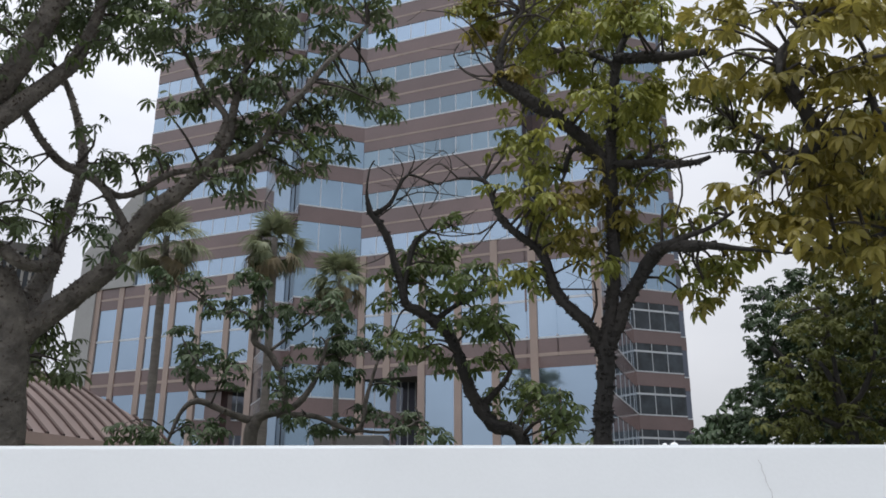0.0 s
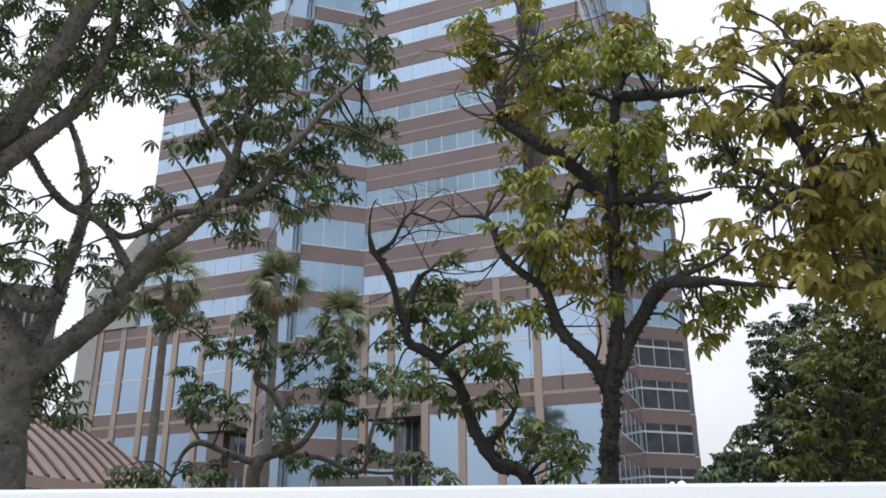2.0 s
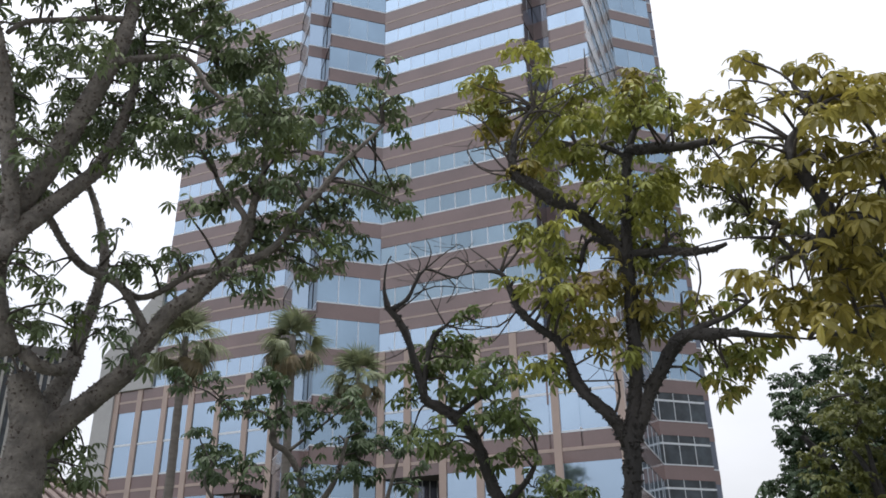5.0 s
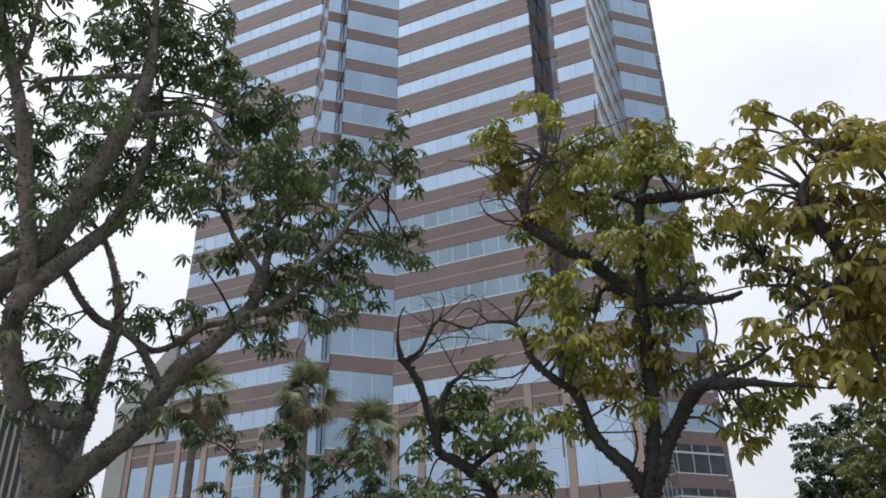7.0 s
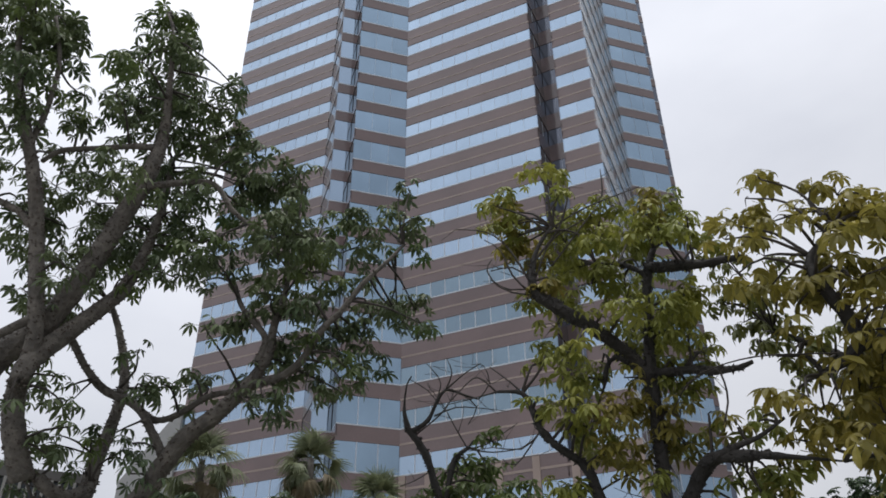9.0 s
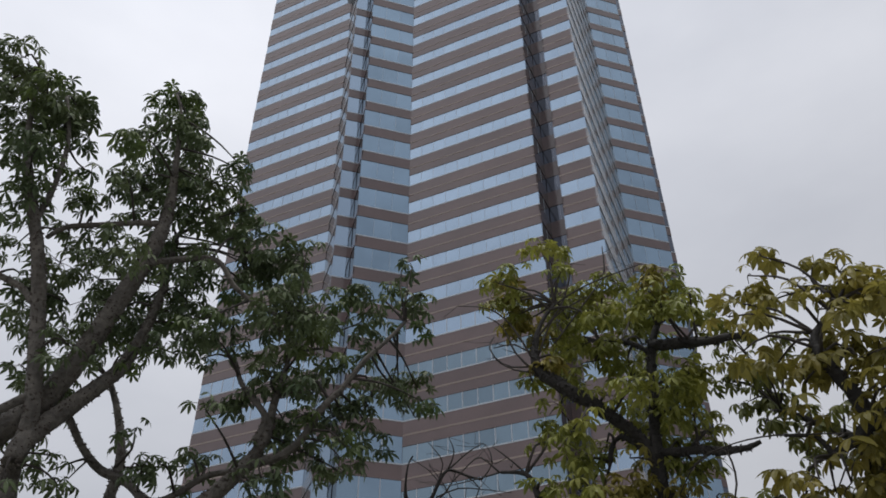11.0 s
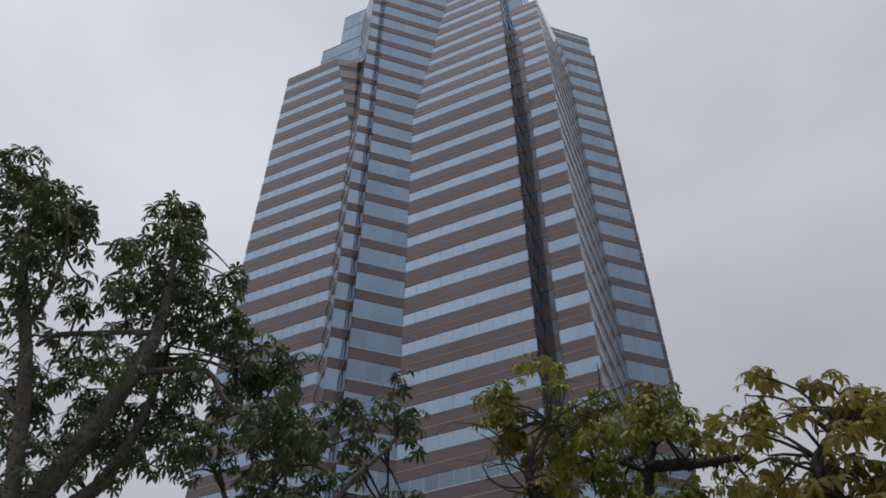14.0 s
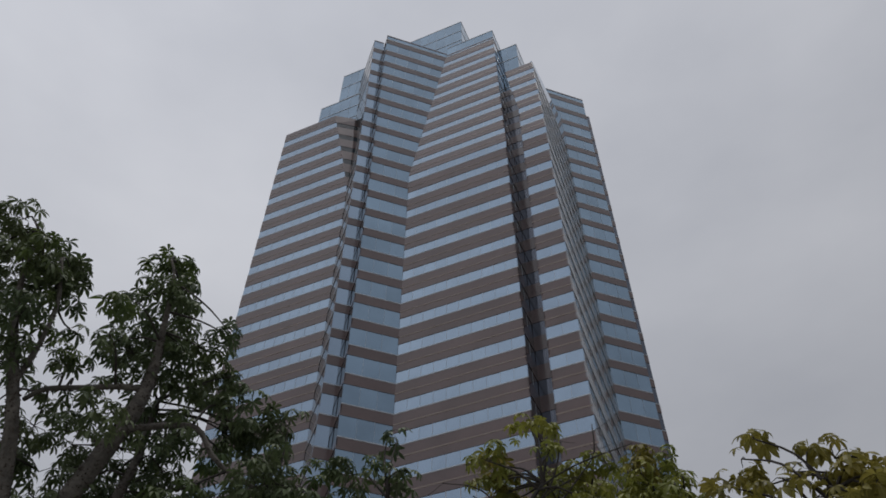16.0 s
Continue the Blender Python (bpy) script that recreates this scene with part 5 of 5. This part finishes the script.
bare_twigs.append([(-0.58, 6.78, 4.06, 0.0074), (-0.33, 6.79, 4.28, 0.006), (-0.25, 6.8, 4.45, 0.0037)])
bare_twigs.append([(-0.15, 6.8, 3.93, 0.0089), (0.02, 6.8, 3.97, 0.0059), (0.22, 6.8, 4.1, 0.0041), (0.3, 6.79, 4.15, 0.003)])
bare_twigs.append([(-0.14, 6.8, 3.94, 0.0089), (0.07, 6.8, 3.9, 0.0059), (0.32, 6.79, 3.93, 0.0041), (0.42, 6.79, 4.02, 0.0029)])
bare_twigs.append([(-0.14, 6.8, 3.94, 0.0074), (-0.25, 6.8, 4.15, 0.0059), (-0.35, 6.79, 4.34, 0.0042), (-0.48, 6.78, 4.52, 0.0031)])
bare_twigs.append([(-0.7, 6.76, 3.62, 0.0044), (-0.58, 6.78, 3.67, 0.0044), (-0.46, 6.78, 3.74, 0.0059)])
bare_twigs.append([(-0.63, 6.77, 4.57, 0.0046), (-0.48, 6.78, 4.47, 0.0046), (-0.38, 6.79, 4.34, 0.0045)])
bare_twigs.append([(-0.03, 6.8, 4.38, 0.0061), (0.07, 6.8, 4.53, 0.0055), (0.02, 6.8, 4.7, 0.004), (-0.08, 6.8, 4.71, 0.0031)])
bare_twigs.append([(-0.18, 6.8, 4.43, 0.0061), (-0.05, 6.8, 4.31, 0.0054), (-0.13, 6.8, 4.15, 0.0036)])
make_tree("leaning tree with one dead bare branch and green leaves", 15, LEAF_LIME, DARK_BARK, 0.105, 0.034, bare_limbs, bare_clumps, 560, droop=0.55, thorny=900, twigs=bare_twigs)
low_limbs = []
low_limbs.append([(-2.01, 8.77, -0.1, 0.111), (-2.01, 8.77, 0.6, 0.085), (-2.01, 8.77, 2.18, 0.0741), (-1.97, 8.78, 2.5, 0.0669), (-1.87, 8.8, 2.59, 0.0484), (-1.59, 8.86, 2.68, 0.0372), (-1.41, 8.89, 2.91, 0.0299), (-1.32, 8.9, 3.17, 0.0225), (-1.27, 8.91, 3.42, 0.0151)])
low_limbs.append([(-1.98, 8.78, 2.51, 0.0446), (-2.27, 8.71, 2.61, 0.0335), (-2.55, 8.63, 2.71, 0.0335), (-2.69, 8.59, 2.6, 0.0223), (-2.77, 8.56, 2.36, 0.0186), (-2.82, 8.55, 2.19, 0.0148)])
low_limbs.append([(-1.76, 8.83, 2.59, 0.0335), (-1.35, 8.9, 2.58, 0.0298), (-0.92, 8.95, 2.44, 0.026), (-0.82, 8.96, 2.82, 0.0224), (-0.72, 8.97, 3.19, 0.015)])
low_limbs.append([(-1.67, 8.84, 2.65, 0.0372), (-1.73, 8.83, 2.98, 0.0337), (-1.88, 8.8, 3.25, 0.0338), (-2.05, 8.76, 3.38, 0.0302), (-1.99, 8.78, 3.64, 0.0228), (-1.97, 8.78, 3.9, 0.0153)])
low_limbs.append([(-2.01, 8.77, 3.34, 0.0226), (-2.06, 8.76, 3.58, 0.0189), (-2.18, 8.73, 3.68, 0.019), (-2.43, 8.67, 3.64, 0.0114)])
low_limbs.append([(-1.88, 8.8, 3.26, 0.0188), (-1.63, 8.85, 3.47, 0.0151), (-1.4, 8.89, 3.67, 0.0114)])
low_limbs.append([(-0.92, 8.95, 2.44, 0.0186), (-0.57, 8.98, 2.43, 0.0149), (-0.27, 9, 2.55, 0.0149), (-0.3, 8.99, 2.7, 0.0112)])
low_limbs.append([(-2.54, 8.64, 2.71, 0.0186), (-2.67, 8.59, 2.94, 0.015), (-2.61, 8.61, 3.12, 0.0112)])
low_clumps = []
low_clumps += [(-1.95, 8.75, 3.92, 0.23), (-2.25, 8.91, 4.06, 0.17), (-2.43, 8.87, 3.79, 0.21), (-2.4, 8.23, 3.6, 0.14), (-1.92, 8.96, 3.66, 0.21), (-1.5, 8.72, 3.66, 0.24), (-1.18, 8.65, 3.71, 0.23), (-1.07, 9.31, 3.57, 0.28), (-1.39, 9.12, 3.4, 0.26), (-1.15, 9.05, 3.2, 0.24), (-0.9, 9.02, 3.32, 0.2), (-1.64, 9.05, 2.95, 0.18), (-1.31, 8.47, 3.04, 0.19), (-0.58, 8.91, 3.24, 0.19), (-2.42, 8.25, 3.11, 0.22), (-2.93, 9.02, 3.28, 0.21), (-2.17, 8.19, 2.99, 0.15), (-2.89, 8.93, 3.49, 0.14), (-2.24, 8.19, 2.82, 0.15), (-2.69, 8.82, 3, 0.17)]
low_clumps += [(-3.06, 8.26, 2.47, 0.18), (-2.94, 8.38, 2.31, 0.16), (-2.77, 8.99, 2.4, 0.19), (-2.36, 8.09, 2.34, 0.14), (-2.23, 8.17, 2.46, 0.13), (-1.42, 8.59, 2.53, 0.18), (-1.05, 9.16, 2.69, 0.2), (-1.31, 9.13, 2.41, 0.15), (-0.28, 9.42, 2.53, 0.21), (-0.49, 8.61, 2.54, 0.15), (-0.08, 8.68, 2.37, 0.14), (-1.74, 8.4, 2.79, 0.14), (-1.67, 8.51, 3.04, 0.13), (-0.53, 9.27, 2.92, 0.14), (-0.82, 9.08, 2.59, 0.15), (-2.78, 8.6, 3.98, 0.18), (-2.87, 8.17, 3.86, 0.15), (-2.06, 8.51, 3.58, 0.15)]
make_tree("small branching tree with green hand-shaped leaves before the tower", 16, LEAF_DARK, BARK, 0.11, 0.034, low_limbs, low_clumps, 520, droop=0.55, thorny=600)
bushy_limbs = []
bushy_limbs.append([(5.57, 11.75, -0.1, 0.294), (5.57, 11.75, 0.6, 0.225), (5.57, 11.75, 2.21, 0.196), (5.57, 11.75, 2.74, 0.1787), (5.57, 11.75, 3.29, 0.1436), (5.57, 11.75, 3.86, 0.0903), (5.55, 11.76, 4.27, 0.0545)])
bushy_limbs.append([(5.57, 11.74, 3.05, 0.0985), (5.24, 11.9, 3.31, 0.0718), (5, 12, 3.74, 0.0541), (4.82, 12.07, 4, 0.0362)])
bushy_limbs.append([(5.59, 11.74, 3.21, 0.0987), (5.94, 11.56, 3.66, 0.0811), (6.19, 11.43, 4.12, 0.0544)])
bushy_clumps = []
bushy_clumps += [(4.39, 11.23, 4.07, 0.25), (4.84, 12.59, 4.02, 0.24), (5.03, 12.38, 4.06, 0.37), (5.08, 13.11, 3.75, 0.27), (4.92, 11.44, 4.2, 0.38), (5.14, 11.3, 3.93, 0.47), (5.28, 12.49, 3.74, 0.49), (5.63, 12.14, 3.6, 0.58), (5.7, 11.16, 3.9, 0.57), (6.31, 11.87, 3.55, 0.63), (6.24, 11.81, 4.38, 0.53), (6.14, 12.21, 4.64, 0.45), (4.6, 11.18, 3.06, 0.42), (4.4, 11.52, 2.87, 0.36), (5.49, 12.84, 2.93, 0.55), (5.81, 12.19, 3.03, 0.59), (5.69, 11.04, 2.75, 0.58), (4.85, 12.84, 3.36, 0.24), (4.5, 12.53, 2.73, 0.31), (5.99, 10.58, 3.78, 0.62)]
bushy_clumps += [(6.35, 11.49, 3.02, 0.66), (5.73, 12.11, 4.44, 0.44), (4.9, 11.17, 3.13, 0.44), (4.96, 12.41, 3.47, 0.39), (5.33, 10.86, 3.39, 0.48), (4.69, 11.71, 2.73, 0.41), (4.95, 10.93, 2.59, 0.43), (5.91, 12.01, 2.61, 0.48), (4.88, 13.28, 3.02, 0.31), (4.7, 11.87, 4.68, 0.25), (5.46, 13.08, 5.09, 0.31), (4.6, 12, 4.54, 0.17), (5.45, 12.09, 4.96, 0.35), (4.76, 13.05, 3.39, 0.18), (4.49, 12.68, 3.38, 0.12)]
make_tree("dense dark green rounded tree beyond the wall", 17, LEAF_SHADE, DARK_BARK, 0.085, 0.036, bushy_limbs, bushy_clumps, 900, droop=0.5)
distant_limbs = []
distant_limbs.append([(9.53, 28.45, -0.1, 0.278), (9.53, 28.45, 0.6, 0.213), (9.53, 28.45, 3.06, 0.1851), (9.58, 28.43, 3.98, 0.1648), (9.58, 28.43, 4.54, 0.1032), (9.56, 28.44, 4.82, 0.062)])
distant_clumps = []
distant_clumps += [(9.14, 29.55, 4.36, 0.4), (8.89, 27.63, 4.55, 0.38), (9.73, 28.88, 4.58, 0.48), (9.79, 27.63, 4.55, 0.42), (10.21, 29.24, 5.21, 0.34), (9.08, 27.58, 4.09, 0.46), (10.22, 29.01, 4.12, 0.55), (10.55, 28.47, 4.45, 0.48), (8.9, 29.4, 4.21, 0.27)]
make_tree("distant dark green tree beside the tower", 18, LEAF_SHADE, DARK_BARK, 0.3, 0.14, distant_limbs, distant_clumps, 90)


# ---- fan palms by the tower ----
PALM_BARK = material("palm_bark", (0.12, 0.108, 0.095), 0.9, spread=0.25, scale=2, fine=14, bump=0.8, stretch=(1, 1, 4))
FROND = leaf_material("palm_frond", (0.25, 0.27, 0.15), (0.13, 0.16, 0.09), 0.3)
DRY_FROND = leaf_material("dry_palm_frond", (0.22, 0.175, 0.1), (0.12, 0.1, 0.06), 0.2)


def fan_frond(rnd, stalk, blade, spread, sag):
    """A curved stalk and a pleated fan of narrow blades whose tips hang."""
    v, f = [], []
    for s in (-1, 1):
        v += [(0, s * 0.02, 0), (stalk * 0.5, s * 0.017, 0.1 * stalk), (stalk, s * 0.014, 0.06 * stalk)]
    f += [(0, 1, 4, 3), (1, 2, 5, 4)]
    n = 26
    for i in range(n):
        a = (i / (n - 1) - 0.5) * spread
        ln = blade * (0.74 + 0.26 * math.cos(a)) * rnd.uniform(0.88, 1.1)
        dx, dy = math.cos(a), math.sin(a)
        hang = sag * rnd.uniform(0.8, 1.5)
        o = len(v)
        for k, w in ((0.0, 0.008), (0.4, 0.042), (0.66, 0.032), (0.86, 0.018), (1.0, 0.003)):
            drop = -hang * ln * max(0.0, k - 0.35) ** 1.6
            reach = ln * (k - 0.22 * hang * max(0.0, k - 0.35) ** 1.5)
            for s in (-1, 1):
                v.append((stalk + dx * reach - dy * s * w, dy * reach + dx * s * w, 0.06 * stalk + drop + s * 0.012 - 0.12 * abs(a) * ln * k))
        f += [(o + j, o + j + 1, o + j + 3, o + j + 2) for j in (0, 2, 4, 6)]
    return v, f


def fan_palm(label, x, y, top, radius, crown, seed, dry):
    rnd = random.Random(seed)
    palm = tagged(new("fan_palm"), label, "palm tree", group="fan palms by the tower")
    palm.location = (x, y, 0)
    v, f = [], []
    line = smooth_line([(0, 0, -0.1, radius * 1.5), (0.02, 0, 1.0, radius * 1.15), (0.1, 0.05, top * 0.5, radius), (0.05, 0, top - 0.2, radius * 0.85), (0.05, 0, top, radius * 0.5)], 0.35)
    line = [np.array([*q[:3], q[3] * (1 + 0.07 * (i % 2))]) for i, q in enumerate(line)]
    tube(line, 12, 0.12, seed, v, f)
    mesh_of("trunk", v, f, PALM_BARK, palm, smooth=True)
    green = [fan_frond(rnd, crown * 0.5, crown * 0.55, 3.2, 0.9) for _ in range(3)]
    brown = [fan_frond(rnd, crown * 0.42, crown * 0.5, 2.4, 1.2) for _ in range(2)]
    sets = []
    for shapes, mat, nm in ((green, FROND, "frond"), (brown, DRY_FROND, "dry_frond")):
        ms = []
        for sv, sf in shapes:
            me = bpy.data.meshes.new(nm)
            me.from_pydata(sv, [], sf)
            me.materials.append(mat)
            ms.append(me)
        sets.append(ms)
    for i in range(32 + dry):
        old = i >= 32
        ob = new("dry_frond" if old else "frond", rnd.choice(sets[1 if old else 0]))
        ob.parent = palm
        pitch = rnd.uniform(-68, -5) if old else (-46, -26, -6, 14, 34, 54, 70, 84)[i % 8] + rnd.uniform(-11, 11)
        ob.matrix_basis = pose(0.05, 0, top - (0.35 if old else rnd.uniform(-0.15, 0.25)), 0, 0, rnd.uniform(0, 360)) @ pose(0, 0, 0, rnd.uniform(-35, 35), -pitch, 0) @ Matrix.Scale(rnd.uniform(0.8, 1.1), 4)
        if old:
            tagged(ob, "dry brown hanging palm frond")
    return palm


fan_palm("tall fan palm with a grey trunk and green crown", -13.4, 37.7, 14.0, 0.2, 2.2, 31, 5)
fan_palm("tall fan palm with dry brown fronds below its crown", -8.5, 39.1, 14.4, 0.2, 2.0, 32, 8)
fan_palm("slender fan palm with drooping brown and green fronds", -6.0, 45.6, 14.2, 0.15, 2.0, 33, 12)

# ---- pavilion with a curved standing-seam roof ----
ROOFMETAL = material("rose_brown_metal", (0.235, 0.185, 0.17), 0.42, metal=0.2, spread=0.1, scale=0.6, fine=8, bump=0.05, per_object=0.06)
SEAM = material("dark_seam", (0.09, 0.06, 0.054), 0.6, spread=0.15, bump=0.0)
FASCIA = material("painted_fascia", (0.3, 0.22, 0.19), 0.6, spread=0.08, bump=0.05)
pavilion = tagged(new("pavilion"), "low pavilion with a curved rose-brown standing-seam metal roof", "pavilion")
pavilion.matrix_basis = pose(-15.37, 23.32, 0, 0, 0, -13)
HALF, EAVE, RISE = 5.8, 3.47, 2.82


def roof_rise(s):
    return EAVE + RISE * (1 - (1 - s / HALF) ** 2)


for turn in range(4):
    m = Matrix.Rotation(turn * math.pi / 2, 4, "Z")
    v, f = [], []
    steps = 12
    for i in range(steps + 1):
        s = HALF * i / steps
        for e in (-1, 1):
            w = m @ Vector((HALF - s, e * (HALF - s), roof_rise(s)))
            v.append(tuple(w))
        if i:
            o = 2 * i - 2
            f.append((o, o + 1, o + 3, o + 2))
    roof_side = mesh_of("roof_side", v, f, ROOFMETAL, pavilion, smooth=True)
    bm = bmesh.new()
    box_into(bm, HALF - 0.12, -HALF, EAVE - 0.27, HALF + 0.03, HALF, EAVE + 0.02, m)
    part("fascia", bm, FASCIA, pavilion)
    bm = bmesh.new()
    box_into(bm, HALF - 0.9, -HALF + 0.9, -0.05, HALF - 0.7, HALF - 0.9, EAVE - 0.2, m)
    part("wall", bm, PLASTER, pavilion)
    n = 19
    for k in range(1, n):
        e = -HALF + 2 * HALF * k / n
        run = HALF - abs(e)
        v, f = [], []
        for i in range(8):
            s = run * i / 7
            for dx, dz in ((-0.06, 0.0), (-0.06, 0.075), (0.06, 0.075), (0.06, 0.0)):
                w = m @ Vector((HALF - s, e + dx, roof_rise(s) + dz))
                v.append(tuple(w))
            if i:
                o = 4 * i - 4
                f += [(o + j, o + j + 1, o + j + 5, o + j + 4) for j in range(3)]
        mesh_of("seam", v, f, SEAM, roof_side)

# ---- office block with upright fins ----
PALE_FIN = material("pale_fins", (0.33, 0.325, 0.31), 0.7, spread=0.12, bump=0.05)
block = tagged(new("finned_building"), "grey office block faced with upright concrete fins", "office building")
block.matrix_basis = pose(-49.0, 99.6, 0, 0, 0, 26) @ Matrix.Scale(1.57, 4)
bm = bmesh.new()
box_into(bm, -16, 0, -0.1, 0, 14, 21.2)
part("wall", bm, DARK_SHADED_GLASS, block)
bm = bmesh.new()
box_into(bm, -0.7, -0.4, -0.1, 0.1, 14.1, 21.4)
part("corner_pier", bm, FIN, block)
bm = bmesh.new()
box_into(bm, -16, -0.35, 20.6, -0.7, 0.1, 21.35)
part("parapet", bm, FIN, block)
bm = bmesh.new()
box_into(bm, -0.1, -0.38, 0, 0.1, 0.02, 20.6)
fin_mesh = part("fin", bm, PALE_FIN, block)
fin_mesh.location = (-1.1, 0, 0)
for i in range(1, 27):
    ob = fin_mesh.copy()
    scene.collection.objects.link(ob)
    ob.location = (-1.1 - 0.55 * i, 0, 0)

# ---- entrance canopy at the tower's foot ----
canopy = tagged(new("entrance_canopy"), "dark flat entrance canopy on two square posts", "canopy")
canopy.matrix_basis = pose(-6.3, 58.0, 0, 0, 0, -2)
bm = bmesh.new()
box_into(bm, -2.6, 0, 5.9, 2.2, 4.0, 6.75)
bmesh.ops.bevel(bm, geom=list(bm.edges), offset=0.04, segments=1, affect="EDGES")
part("canopy_slab", bm, FIN, canopy)
for px in (-2.2, 0.0, 1.8):
    bm = bmesh.new()
    box_into(bm, px - 0.18, 0.3, -0.05, px + 0.18, 0.66, 5.9)
    part("post", bm, FIN, canopy)

# ---- hairline crack in the white wall ----
CRACK = material("crack", (0.45, 0.45, 0.45), 0.9, bump=0.0)
v, f = [], []
rnd = random.Random(8)
for i in range(15):
    k = i / 14
    x, z = 1.335 + 0.085 * k + rnd.uniform(-0.004, 0.004), 1.82 - 0.3 * k
    v += [(x - 0.0008, 3.597, z), (x + 0.0008, 3.597, z)]
    if i:
        f.append((2 * i - 2, 2 * i - 1, 2 * i + 1, 2 * i))
mesh_of("crack", v, f, CRACK, bpy.data.objects["wall_front"])

# ---- crumbs of plaster left on top of the wall ----
for x, y, wide, high, seed in ((0.955, 3.645, 0.022, 0.009, 3), (0.998, 3.65, 0.03, 0.012, 7)):
    bm = bmesh.new()
    bmesh.ops.create_icosphere(bm, subdivisions=2, radius=1.0)
    for vert in bm.verts:
        k = 1 + 0.25 * noise.noise(vert.co * 1.7 + Vector((seed, 0, 0)))
        vert.co = Vector((vert.co.x * wide / 2 * k, vert.co.y * 0.014 * k, max(-0.35, vert.co.z) * high / 1.35 * k))
    low = min(vert.co.z for vert in bm.verts)
    bmesh.ops.translate(bm, verts=bm.verts, vec=(0, 0, -low))
    crumb = part("plaster_crumb", bm, PLASTER)
    crumb.location = (x, y, EYE + 0.284)
    tagged(crumb, "small white plaster crumb lying on the garden wall", "plaster crumb", group="crumbs on the wall")
